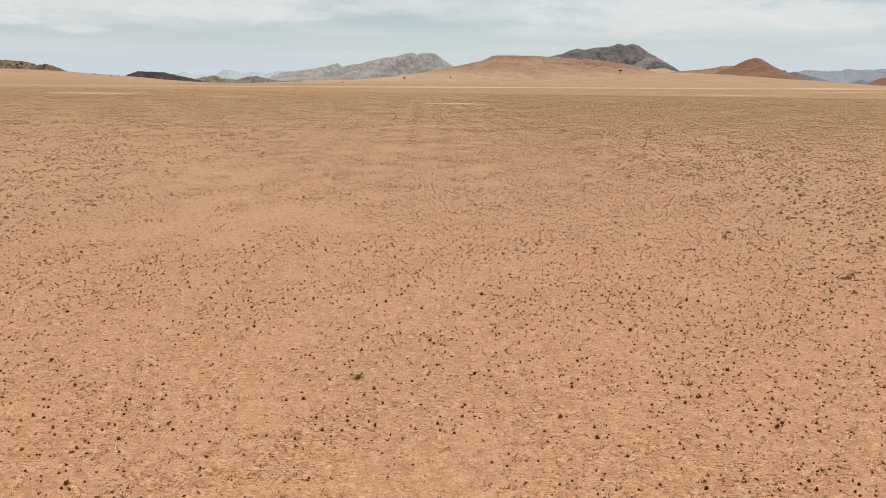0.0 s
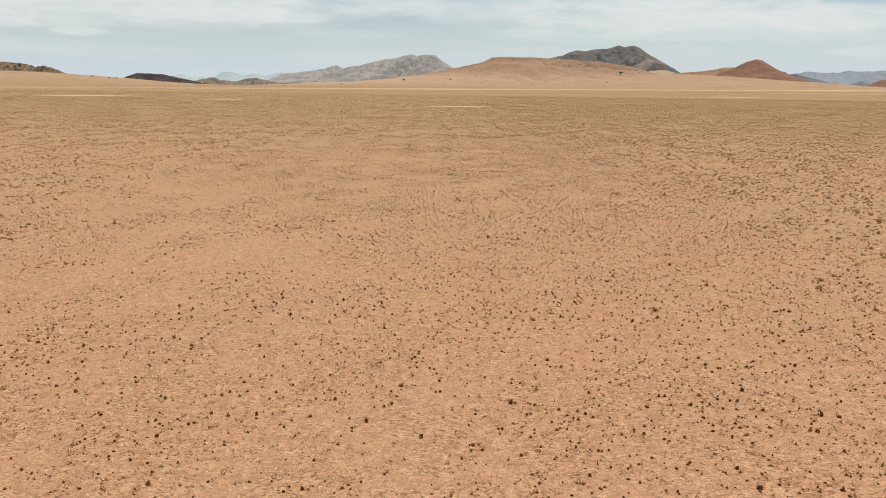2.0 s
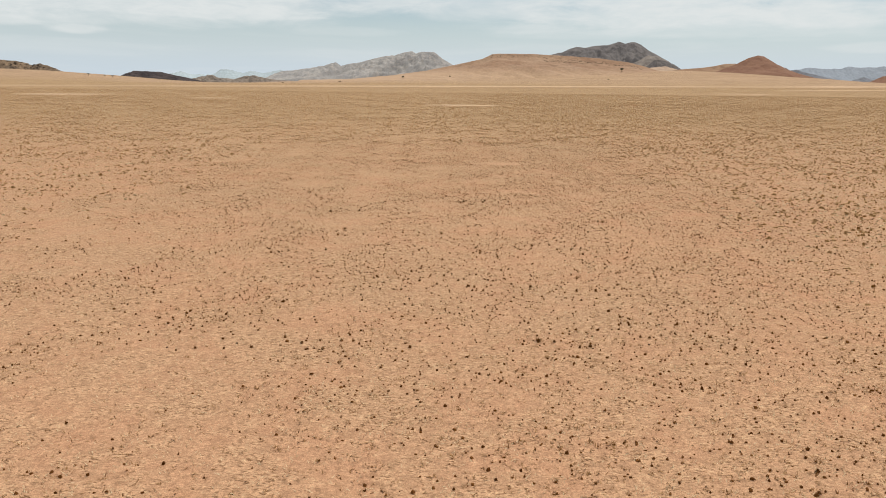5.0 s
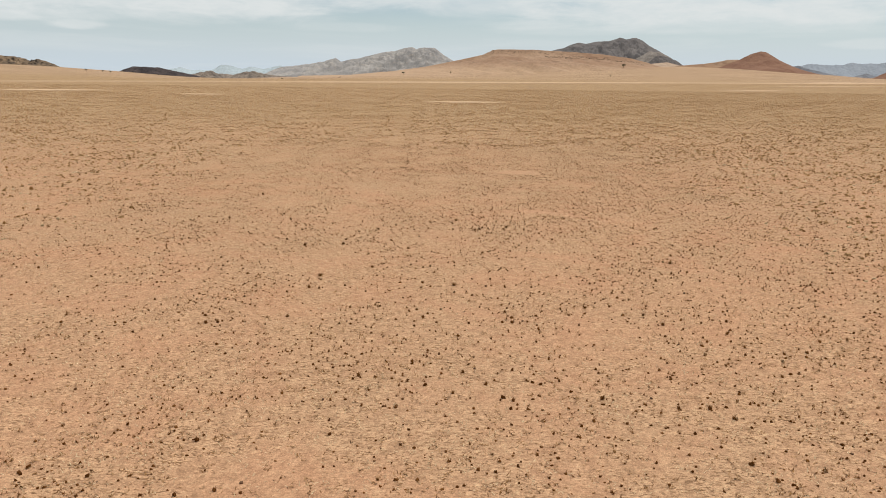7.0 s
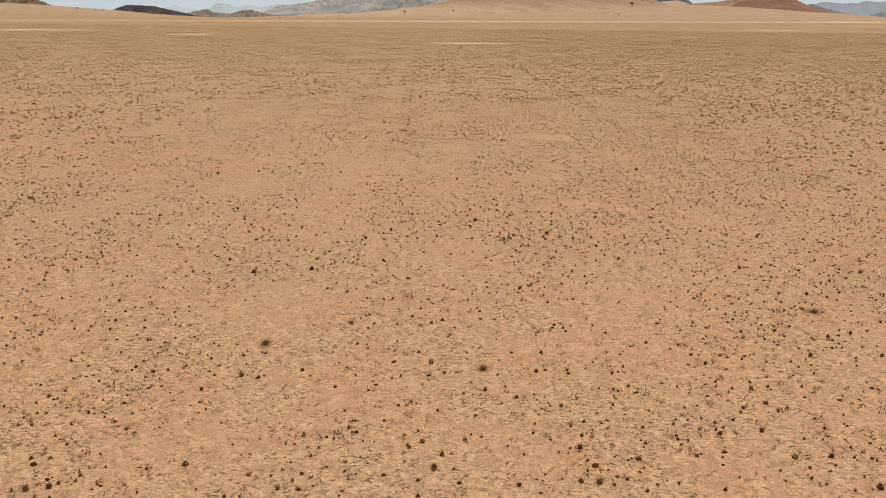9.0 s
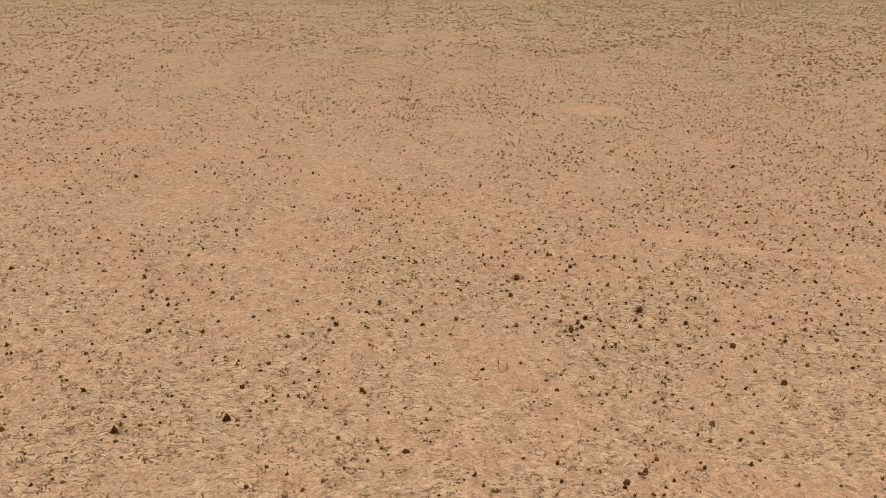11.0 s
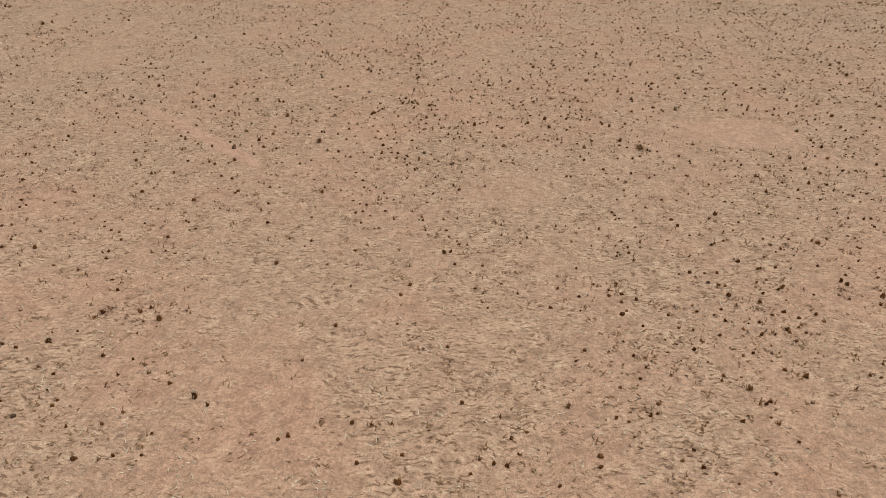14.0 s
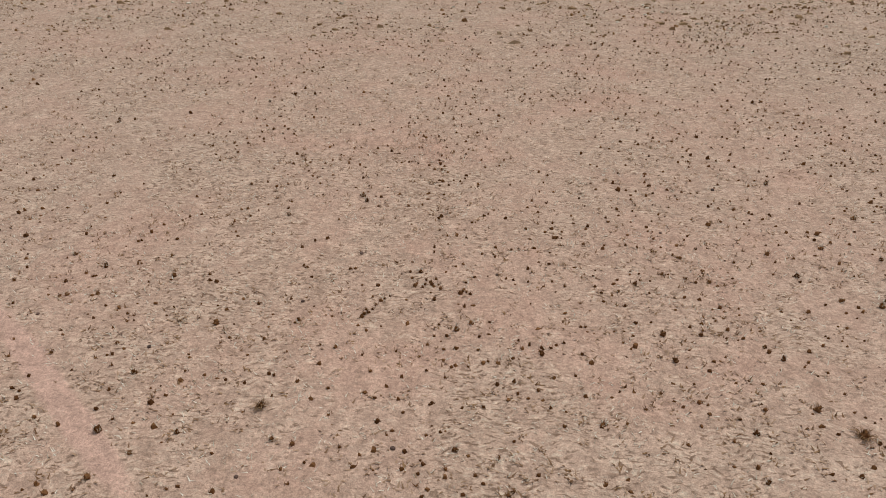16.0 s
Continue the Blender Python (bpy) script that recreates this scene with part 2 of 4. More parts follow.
# ---- ground ----
rng = np.random.default_rng(7)
WAVES = [(rng.uniform(0, 6.28), rng.uniform(0.35, 1.6), rng.uniform(0, 6.28)) for _ in range(14)]


def bump_field(x, y, waves):
    out = 0.0 * x
    for turn, k, shift in waves:
        out = out + np.cos(k * (x * math.cos(turn) + y * math.sin(turn)) + shift)
    return out / len(waves)


def ease(v, low, high):
    s = np.clip((v - low) / (high - low), 0, 1)
    return s * s * (3 - 2 * s)


def ground_z(x, y):
    """Nearly flat plain that climbs to the hills' feet far out."""
    near = 0.10 * bump_field(x, y, WAVES) * (1 - ease(np.abs(y - 60), 150, 400))
    a = x * 2400 / np.clip(y, 1500, 5000)
    feet = 1.5 + 36 * np.exp(-(((a - 780) / 430) ** 2)) + 24 * np.exp(-(((a + 1560) / 330) ** 2)) + 10 * np.exp(-(((a - 180) / 300) ** 2))
    # A shallow basin before the low hills in the west.
    dip = 17 * np.exp(-(((a + 760) / 330) ** 2)) * ease(y, 750, 2200) * np.maximum(1.0, 1 + (y - 2400) / 1900)
    swell = 2.5 * np.sin(x * 0.011 + 1.3) * np.sin(y * 0.006)
    return near + ease(y, 1250, 2350) * (feet + swell) - dip


def from_arrays(name, verts, faces, m, smooth=False):
    me = bpy.data.meshes.new(name)
    me.from_pydata(verts.tolist() if isinstance(verts, np.ndarray) else verts, [], faces.tolist() if isinstance(faces, np.ndarray) else faces)
    me.materials.append(m)
    if smooth:
        me.polygons.foreach_set("use_smooth", [True] * len(me.polygons))
    me.update()
    return me


def grid_faces(nx, ny):
    i = np.arange(nx * ny).reshape(ny, nx)
    return np.stack([i[:-1, :-1], i[:-1, 1:], i[1:, 1:], i[1:, :-1]], -1).reshape(-1, 4)


def spread(start, stop, first, grow):
    out, at, gap = [], start, first
    while at < stop:
        at += gap
        gap *= grow
        out.append(min(at, stop))
    return np.array(out)


side = spread(45, 5200, 0.8, 1.12)
gx = np.r_[-side[::-1], np.arange(-45, 45.1, 0.6), side]
gy = np.r_[-spread(10, 5000, 1.0, 1.3)[::-1], np.arange(-10, 150.1, 0.6), spread(150, 4960, 0.8, 1.045)]
X, Y = np.meshgrid(gx, gy)
ground = new("ground", from_arrays("ground", np.stack([X, Y, ground_z(X, Y)], -1).reshape(-1, 3), grid_faces(len(gx), len(gy)), SAND, True))
tagged(ground, "flat orange sandy desert plain with dead grass cover", "ground", kind="structure")


# ---- hills ----
SLOPES = {}


def hill(name, label, y, crest, front, back, m, base=0.0, rough=0.16, seed=0.0, size=60.0, curve=1.1, jag=1.5, spurs=0.35, rim=0.0, lean=0.5):
    """A hill or range whose crest runs across the view: crest holds x and height from west to east; its flanks fall to the
    base over front and back metres, cut by gullies that run down between spurs. rim: the share of the height that drops as a low cliff."""
    knots = sorted(crest)
    kx, kz = np.array([k[0] for k in knots], float), np.array([k[1] for k in knots], float)
    nx = int(min(260, max(70, (kx[-1] - kx[0]) / 5)))
    steps = np.concatenate([-np.linspace(1, 0, 44, endpoint=False) ** 1.3, np.linspace(0, 1, 16)])

    def height(u, v):
        top = float(np.interp(u, kx, kz))
        top += jag * noise.fractal(Vector((u / size * 2.2, seed, 3.1)), 0.7, 2.1, 4)
        far = abs(v)
        p = Vector((u / size + lean * v * front / size, v * front / size * 0.35, seed))
        gully = abs(noise.noise(p)) + 0.5 * abs(noise.noise(p * 2.3 + Vector((7, 3, 1)))) + 0.25 * abs(noise.noise(p * 5.1))
        reach = 1.0 + spurs * (gully - 0.45) * min(1.0, far * 3)
        fall = max(0.0, 1 - far * reach) ** curve
        if rim:
            fall = fall * (1 - rim) + rim * max(0.0, 1 - far * 22)
        tall = (top - base) * fall
        lump = noise.fractal(Vector((u / size * 3, v * front / size * 3, seed + 5)), 0.9, 2.0, 4)
        tall += rough * lump * (top - base) * fall * min(1.0, far * 6)
        return base + tall - 4.0 * (tall < 0.5)

    verts = [(u, y + v * (front if v < 0 else back), height(u, v)) for v in steps for u in np.linspace(kx[0], kx[-1], nx)]
    me = from_arrays(name, np.array(verts), grid_faces(nx, len(steps)), m, True)
    SLOPES[name] = (height, y, front)
    return tagged(new(name, me), label, kind="structure")


def outcrop(name, label, on, x0, x1, v0, v1, count, small, large, m, seed):
    """Broken rocks that crop out along a hill's slope."""
    height, y, depth = SLOPES[on]
    r = random.Random(seed)
    verts, faces = [], []
    for _ in range(count):
        u, v = r.uniform(x0, x1), r.uniform(v0, v1)
        z, s = height(u, v), r.uniform(small, large)
        at, spin = len(verts), r.uniform(0, 6.28)
        for k in range(2):
            for i in range(6):
                a = spin + i * 1.047
                d = s * (1.0 if k == 0 else 0.7) * r.uniform(0.7, 1.4)
                verts.append((u + d * 1.5 * math.cos(a), y + v * depth + d * math.sin(a), z + (-0.5 if k == 0 else 0.75) * s * r.uniform(0.7, 1.2)))
        faces += [(at + i, at + (i + 1) % 6, at + 6 + (i + 1) % 6, at + 6 + i) for i in range(6)]
        faces.append(tuple(at + 6 + i for i in range(6)))
    return tagged(new(name, from_arrays(name, verts, faces, m)), label, kind="stuff")


GREY = rock_material("grey_rock", (0.245, 0.234, 0.228), (0.335, 0.315, 0.295), (0.37, 0.332, 0.295), 0.012)
SLATE = rock_material("slate_rock", (0.124, 0.113, 0.112), (0.165, 0.149, 0.143), (0.128, 0.119, 0.120), 0.012)
OCHRE = rock_material("ochre_slope", (0.255, 0.152, 0.095), (0.318, 0.209, 0.137), (0.200, 0.120, 0.078), 0.009, 3.0, ((0.40, 0.270, 0.172), 14, 48))
SPUR = rock_material("grey_spur", (0.20, 0.175, 0.158), (0.27, 0.235, 0.205), (0.16, 0.138, 0.125), 0.012)
RUST = rock_material("rust_slope", (0.185, 0.095, 0.062), (0.23, 0.125, 0.082), (0.16, 0.08, 0.053), 0.014)
CREAM = rock_material("cream_sand", (0.40, 0.29, 0.21), (0.46, 0.34, 0.25), (0.38, 0.27, 0.2), 0.02)
CRAG = rock_material("crag_rock", (0.10, 0.077, 0.06), (0.17, 0.125, 0.09), (0.08, 0.062, 0.052), 0.02)
TAUPE = rock_material("taupe_rock", (0.17, 0.14, 0.118), (0.26, 0.21, 0.17), (0.13, 0.11, 0.098), 0.02)
BASALT = rock_material("basalt", (0.045, 0.037, 0.039), (0.075, 0.058, 0.056), (0.04, 0.034, 0.036), 0.02)
BROWN = rock_material("brown_rock", (0.13, 0.095, 0.068), (0.26, 0.18, 0.115), (0.09, 0.07, 0.055), 0.02)
# The haze of distance is put into the base colour of these three rocks.
BLUE_HAZE = rock_material("blue_haze_rock", (0.265, 0.295, 0.335), (0.28, 0.31, 0.35), (0.255, 0.285, 0.325), 0.006, 1.0)
DUSK_HAZE = rock_material("dusk_haze_rock", (0.17, 0.178, 0.20), (0.19, 0.195, 0.215), (0.155, 0.165, 0.19), 0.006, 2.0)
PALE_HAZE = rock_material("pale_haze_rock", (0.41, 0.478, 0.51), (0.42, 0.488, 0.52), (0.40, 0.468, 0.50), 0.006, 0.2)

hill("rocky_hill", "low brown rocky hill above the sandy slope", 2400, [(-1800, 50), (-1700, 55), (-1578, 53), (-1501, 50), (-1463, 41), (-1440, 35), (-1423, 42), (-1404, 38), (-1376, 28), (-1352, 18), (-1325, 6)], 90, 60, BROWN, base=6, seed=1.3, size=30, spurs=0.7, rough=0.3, jag=2.0)
hill("dark_mesa", "low flat black basalt hill", 2900, [(-1425, -12), (-1409, -1), (-1392, 6), (-1367, 15), (-1336, 24), (-1230, 21), (-1184, 11), (-1115, -2), (-1034, -19), (-1010, -30)], 110, 60, BASALT, base=-34, seed=2.1, size=40, jag=1.2, spurs=0.5)
hill("low_hills", "row of small grey and tan hills", 3200, [(-1260, -30), (-1231, -8), (-1192, 0), (-1126, 13), (-1096, -1), (-1024, -5), (-972, 8), (-933, 11), (-882, -1), (-818, -8), (-715, -14), (-600, -30)], 110, 70, TAUPE, base=-34, seed=3.7, size=36, rough=0.3, jag=2.5, spurs=0.7)
hill("faint_range", "faint far mountain range with pale blue haze in its colour", 4740, [(-2060, -4), (-1979, 15), (-1881, 35), (-1825, 17), (-1672, 15), (-1612, 49), (-1563, 50), (-1517, 39), (-1472, 29), (-1403, 41), (-1327, 27), (-1212, 50), (-1137, 29), (-900, 10)], 120, 80, PALE_HAZE, base=-40, seed=4.2, size=90, jag=3.0, rough=0.01, spurs=0.05)
hill("grey_range", "pale grey rocky mountain range with dipping ledges", 4300, [(-1260, -30), (-1170, 6), (-1099, 37), (-961, 52), (-857, 69), (-764, 94), (-734, 74), (-582, 103), (-480, 130), (-412, 134), (-350, 155), (-303, 162), (-282, 148), (-249, 159), (-174, 157), (-123, 121), (-64, 86), (31, 51), (150, 20)], 420, 200, GREY, base=-36, seed=5.9, size=110, rough=0.16, jag=4.0, spurs=0.8, lean=-0.9)
hill("slate_mountain", "dark grey mountain with a jagged ridge", 3600, [(180, 40), (309, 92), (420, 123), (476, 135), (564, 165), (601, 160), (656, 172), (712, 173), (766, 192), (795, 182), (841, 190), (873, 180), (908, 153), (966, 124), (1025, 92), (1078, 63), (1150, 30)], 330, 200, SLATE, base=-6, seed=6.4, size=80, rough=0.14, jag=2.5, spurs=0.7)
hill("slate_spur", "grey rocky spur before the dark mountain", 3150, [(650, 40), (700, 62), (750, 86), (796, 112), (846, 107), (896, 82), (944, 54), (985, 30)], 200, 120, SPUR, base=0, seed=13.4, size=60, rough=0.15, jag=1.5, spurs=0.8, lean=-0.8)
hill("dark_foot", "low dark ridge at the mountain's foot", 2980, [(725, 40), (755, 66), (787, 92), (828, 84), (864, 71), (897, 51), (930, 36)], 70, 60, SLATE, base=10, seed=14.4, size=40, rough=0.15, jag=1.0, spurs=0.6)
hill("ochre_hill", "broad flat-topped ochre hill with rocky scarp", 2300, [(-520, -2), (-365, 2), (-218, 16), (-108, 32), (-32, 48), (18, 58), (63, 69), (93, 83), (108, 85), (216, 85), (279, 82), (342, 79), (432, 73), (522, 62), (576, 49), (613, 39), (685, 29), (760, 16)], 520, 250, OCHRE, base=-2, seed=7.7, size=95, rough=0.07, curve=1.5, jag=0.5, spurs=0.6, rim=0.10)
hill("tan_ridge", "long low tan ridge beside the red hill", 2560, [(640, 14), (690, 32), (750, 45), (838, 53), (876, 58), (918, 67), (955, 68), (1000, 44), (1040, 16)], 130, 100, OCHRE, base=0, seed=16.2, size=80, rough=0.05, curve=1.2, jag=0.4, spurs=0.3)
hill("red_cone", "conical rust-red hill", 2400, [(730, 10), (790, 27), (840, 41), (872, 54), (897, 64), (932, 82), (963, 91), (981, 88), (1027, 63), (1066, 46), (1124, 27), (1190, 8)], 260, 150, RUST, base=4, seed=8.8, size=80, rough=0.05, curve=1.2, jag=0.5, spurs=0.35)
hill("blue_range", "far mountain range with blue-grey haze in its colour", 4740, [(2050, 40), (2124, 75), (2214, 90), (2249, 102), (2305, 91), (2432, 93), (2503, 105), (2612, 103), (2749, 111), (3007, 122), (3500, 100)], 150, 100, BLUE_HAZE, base=0, seed=9.6, size=120, rough=0.03, jag=5.0, spurs=0.2)
hill("blue_spur", "dusky spur before the far range with blue-grey haze in its colour", 4300, [(1820, 40), (1876, 78), (1902, 88), (1927, 72), (1966, 79), (2011, 63), (2062, 54), (2147, 36), (2198, 27), (2280, 8)], 80, 60, DUSK_HAZE, base=0, seed=10.6, size=60, rough=0.1, jag=2.0)
hill("blue_knoll", "small dusky knoll on the horizon with blue haze in its colour", 3300, [(1740, 8), (1764, 18), (1788, 24), (1812, 32), (1852, 20), (1890, 8)], 50, 40, DUSK_HAZE, base=2, seed=15.6, size=40, rough=0.1)
hill("rust_hill", "low rust-red hill", 2600, [(1435, 4), (1450, 11), (1469, 19), (1487, 30), (1512, 34), (1555, 38), (1658, 18), (1740, 8)], 110, 80, RUST, base=2, seed=11.6, size=40, jag=0.8)
hill("pale_dune", "pale sandy mound at the mountain's foot", 2700, [(650, 30), (677, 44), (697, 54), (750, 59), (792, 49), (830, 34)], 80, 60, CREAM, base=20, seed=12.6, size=50, rough=0.06, jag=0.6)
outcrop("scarp_rocks", "broken dark rocks along the hill's scarp", "ochre_hill", 250, 560, -0.14, -0.03, 260, 0.6, 1.6, BROWN, 5)
outcrop("rim_rocks", "dark ledges along the flat hilltop's rim", "ochre_hill", 90, 260, -0.03, -0.005, 90, 0.5, 1.0, CRAG, 8)
outcrop("ledge_rocks", "dark rock ledges on the low hill", "rocky_hill", -1640, -1370, -0.75, -0.05, 130, 1.0, 3.0, CRAG, 6)


# ---- dead grass, stubs and stones ----
CLUMPS = [(rng.uniform(0, 6.28), rng.uniform(0.15, 1.3), rng.uniform(0, 6.28)) for _ in range(16)]


def bare_at(x, y):
    out = np.zeros_like(x)
    for cx, cy, a, b, turn, _ in BARE:
        c, s = math.cos(radians(turn)), math.sin(radians(turn))
        dx, dy = x - cx, y - cy
        out = np.maximum(out, (((dx * c + dy * s) / a) ** 2 + ((-dx * s + dy * c) / b) ** 2 < 1.0) * 1.0)
    return out


def scatter(count, x0, x1, y0, y1, bunch=0.5, east=0.0, fade=1.0, zone=None, fan=0.0, thin=0.0):
    """Random places on the plain, thinned in the bare spots and bunched by a slow field; denser to the east, and with fade over 1 sparser to the north.
    fan widens the strip by that much for each metre northward; thin is the share that is missing north of the bare trail."""
    x, y = rng.uniform(x0, x1, count), y0 + (y1 - y0) * rng.uniform(0, 1, count) ** fade
    x = x * (1 + fan * (y - y0))
    field = 0.62 + bunch * 1.6 * bump_field(x, y, CLUMPS) + east * np.clip((x - 4) / 16, -0.5, 1)
    # The fine growth by the path gives way to the coarser growth farther off over some metres.
    off = np.clip(np.maximum((np.abs(x) - 18) / 14, (y - 128) / 24), 0, 1)
    share = 1.0 if zone is None else off if zone == "far" else 1 - off
    keep = (rng.uniform(0, 1, count) < field * share * (1 - thin * ease(y, 97, 111))) & (bare_at(x, y) < 0.5)
    return x[keep], y[keep]


def blades(x, y, each, length, width, lean, reach, wind=False, blunt=False):
    """Single leaning blades in tufts at x, y, pointed or broken off blunt."""
    x, y = np.repeat(x, each), np.repeat(y, each)
    n = len(x)
    x = x + rng.normal(0, reach, n)
    y = y + rng.normal(0, reach, n)
    turn, tilt = (rng.normal(0, 0.8, n) + rng.integers(0, 2, n) * 3.1416 if wind else rng.uniform(0, 6.283, n)), np.radians(rng.uniform(*lean, n))
    long = rng.uniform(*length, n)
    wide = rng.uniform(*width, n) / 2
    z = ground_z(x, y) + 0.001
    base = np.stack([x, y, z], -1)
    across = np.stack([-np.sin(turn), np.cos(turn), 0 * turn], -1) * wide[:, None]
    tip = base + np.stack([np.sin(tilt) * np.cos(turn), np.sin(tilt) * np.sin(turn), np.cos(tilt)], -1) * long[:, None]
    if blunt:
        verts = np.stack([base - across, base + across, tip + across * 0.6, tip - across * 0.6], 1).reshape(-1, 3)
        i = np.arange(n)[:, None] * 4
        return verts, np.concatenate([i + [0, 1, 2], i + [0, 2, 3]])
    verts = np.stack([base - across, base + across, tip], 1).reshape(-1, 3)
    return verts, np.arange(3 * n).reshape(-1, 3)


def mounds(x, y, radius, tall, sides=6):
    """Small ragged domes, two rings and a tip."""
    n = len(x)
    a = np.linspace(0, 6.283, sides, endpoint=False)[None] + rng.uniform(0, 6.283, (n, 1))
    z = ground_z(x, y)
    rings = []
    for share, lift in ((1.0, -0.1), (0.7, 0.62)):
        r = radius[:, None] * share * rng.uniform(0.5, 1.5, (n, sides))
        h = z[:, None] + tall[:, None] * lift * rng.uniform(0.4, 1.6, (n, sides))
        rings.append(np.stack([x[:, None] + r * np.cos(a), y[:, None] + r * np.sin(a), h], -1))
    tip = np.stack([x + rng.normal(0, 0.35, n) * radius, y + rng.normal(0, 0.35, n) * radius, z + tall], -1)[:, None]
    verts = np.concatenate(rings + [tip], 1).reshape(-1, 3)
    faces = []
    for i in range(sides):
        j = (i + 1) % sides
        faces += [(i, j, sides + j), (i, sides + j, sides + i), (sides + i, sides + j, 2 * sides)]
    faces = (np.array(faces)[None] + (np.arange(n) * (2 * sides + 1))[:, None, None]).reshape(-1, 3)
    return verts, faces


def clods(x, y, radius, tall, wide=1.0):
    """Blunt ragged clumps with four sides, drawn out east and west by wide."""
    n = len(x)
    a = np.linspace(0, 6.283, 4, endpoint=False)[None] + rng.uniform(0, 6.283, (n, 1))
    z = ground_z(x, y)[:, None]
    rings = []
    for share, lift in ((1.0, -0.1), (0.62, 0.8)):
        r = radius[:, None] * share * rng.uniform(0.6, 1.5, (n, 4))
        rings.append(np.stack([x[:, None] + wide * r * np.cos(a), y[:, None] + r * np.sin(a), z + tall[:, None] * lift * rng.uniform(0.5, 1.4, (n, 4))], -1))
    faces = [(i, (i + 1) % 4, 4 + (i + 1) % 4) for i in range(4)] + [(i, 4 + (i + 1) % 4, 4 + i) for i in range(4)] + [(4, 5, 6), (4, 6, 7)]
    faces = np.array(faces)[None] + (np.arange(n) * 8)[:, None, None]
    return np.concatenate(rings, 1).reshape(-1, 3), faces.reshape(-1, 3)


def join(*sets):
    verts, faces, at = [], [], 0
    for v, f in sets:
        verts.append(v)
        faces.append(f + at)
        at += len(v)
    return np.concatenate(verts), np.concatenate(faces)


def stuff(name, label, data, m):
    return tagged(new(name, from_arrays(name, *data, m)), label, kind="stuff")


# Litter of pale straw and brown stalks near the path, laid over by the wind, coarser farther out.
x, y = scatter(80000, -30, 30, 14, 152, 0.35, zone="near")
stuff("straw_litter", "scattered pale dead grass blades on sand", blades(x, y, 4, (0.05, 0.13), (0.012, 0.022), (30, 86), 0.1, True), STRAW)
x, y = scatter(20000, -32, 32, 12, 152, 0.5, 0.15, zone="near")
stuff("stalk_tufts", "thin brown tufts of broken grass stalks on sand", blades(x, y, 6, (0.04, 0.12), (0.022, 0.040), (35, 86), 0.05), STALK)
x, y = scatter(95000, -32, 32, 12, 152, 0.7, 0.15, zone="near", thin=0.25)
stuff("stalk_litter", "scattered brown broken grass stalks on sand", blades(x, y, 4, (0.05, 0.14), (0.022, 0.042), (50, 88), 0.1, True), LITTER)
x, y = scatter(260000, -60, 60, 14, 330, 0.4, 0.12, 0.95, "far", 0.0105)
stuff("dry_grass", "sparse dry brown grass over the plain", blades(x, y, 4, (0.10, 0.26), (0.045, 0.085), (55, 88), 0.1, True), LITTER)

# Dark stubs of grazed grass: many near the path, simpler ones out to the distance.
x, y = scatter(19000, -34, 34, 8, 152, 0.8, 0.5, zone="near", thin=0.3)
size = np.exp(rng.normal(-3.52, 0.26, len(x)))
stuff("grass_stubs", "dark stubs of grazed dead grass", join(mounds(x, y, size, size * rng.uniform(0.7, 1.6, len(x))), blades(x, y, 6, (0.05, 0.12), (0.010, 0.022), (5, 65), 0.02)), STUB)
x, y = scatter(44000, -34, 34, 8, 152, 0.8, 0.35, zone="near")
size = np.exp(rng.normal(-3.75, 0.25, len(x)))
stuff("seedling_stubs", "tiny dark stubs between the tufts", clods(x, y, size * 1.15, size * rng.uniform(1.0, 2.6, len(x)), 1.3), STUB)
x, y = scatter(105000, -60, 60, 14, 460, 0.6, 0.2, 0.9, "far", 0.0108)
size = np.exp(rng.normal(-3.05, 0.28, len(x)))
stuff("far_grass_stubs", "dark dead grass stubs far over the plain", clods(x, y, size * 1.0, size * rng.uniform(1.1, 2.2, len(x)), 1.3), SCRUB)
x, y = scatter(175000, -60, 60, 14, 480, 0.9, 0.2, 0.9, "far", 0.0108)
size = np.exp(rng.normal(-2.75, 0.25, len(x)))
stuff("brown_tussocks", "low brown dry grass tussocks over the plain", clods(x, y, size, size * rng.uniform(0.8, 1.8, len(x)), 1.9), TUSSOCK)
x, y = scatter(80000, -60, 60, 14, 480, 0.9, 0.2, 0.9, "far", 0.0108)
size = np.exp(rng.normal(-2.85, 0.25, len(x)))
stuff("pale_tussocks", "low pale straw-coloured grass tussocks over the plain", clods(x, y, size, size * rng.uniform(0.6, 1.4, len(x)), 1.9), STRAW)
x, y = scatter(80000, -130, 130, 130, 1150, 0.6, fade=0.9, fan=0.0052)
keep = y - 0.75 * x < 765
x, y = x[keep], y[keep]
size = np.exp(rng.normal(-2.7, 0.25, len(x)))
stuff("distant_bushes", "low dry bushes dotting the far plain", clods(x, y, size * 1.1, size * 1.3, 2.0), TUSSOCK)


# ---- single tufts and stones ----
def part(name, me, parent, label=""):
    ob = new(name, me)
    ob.parent = parent
    return tagged(ob, label)


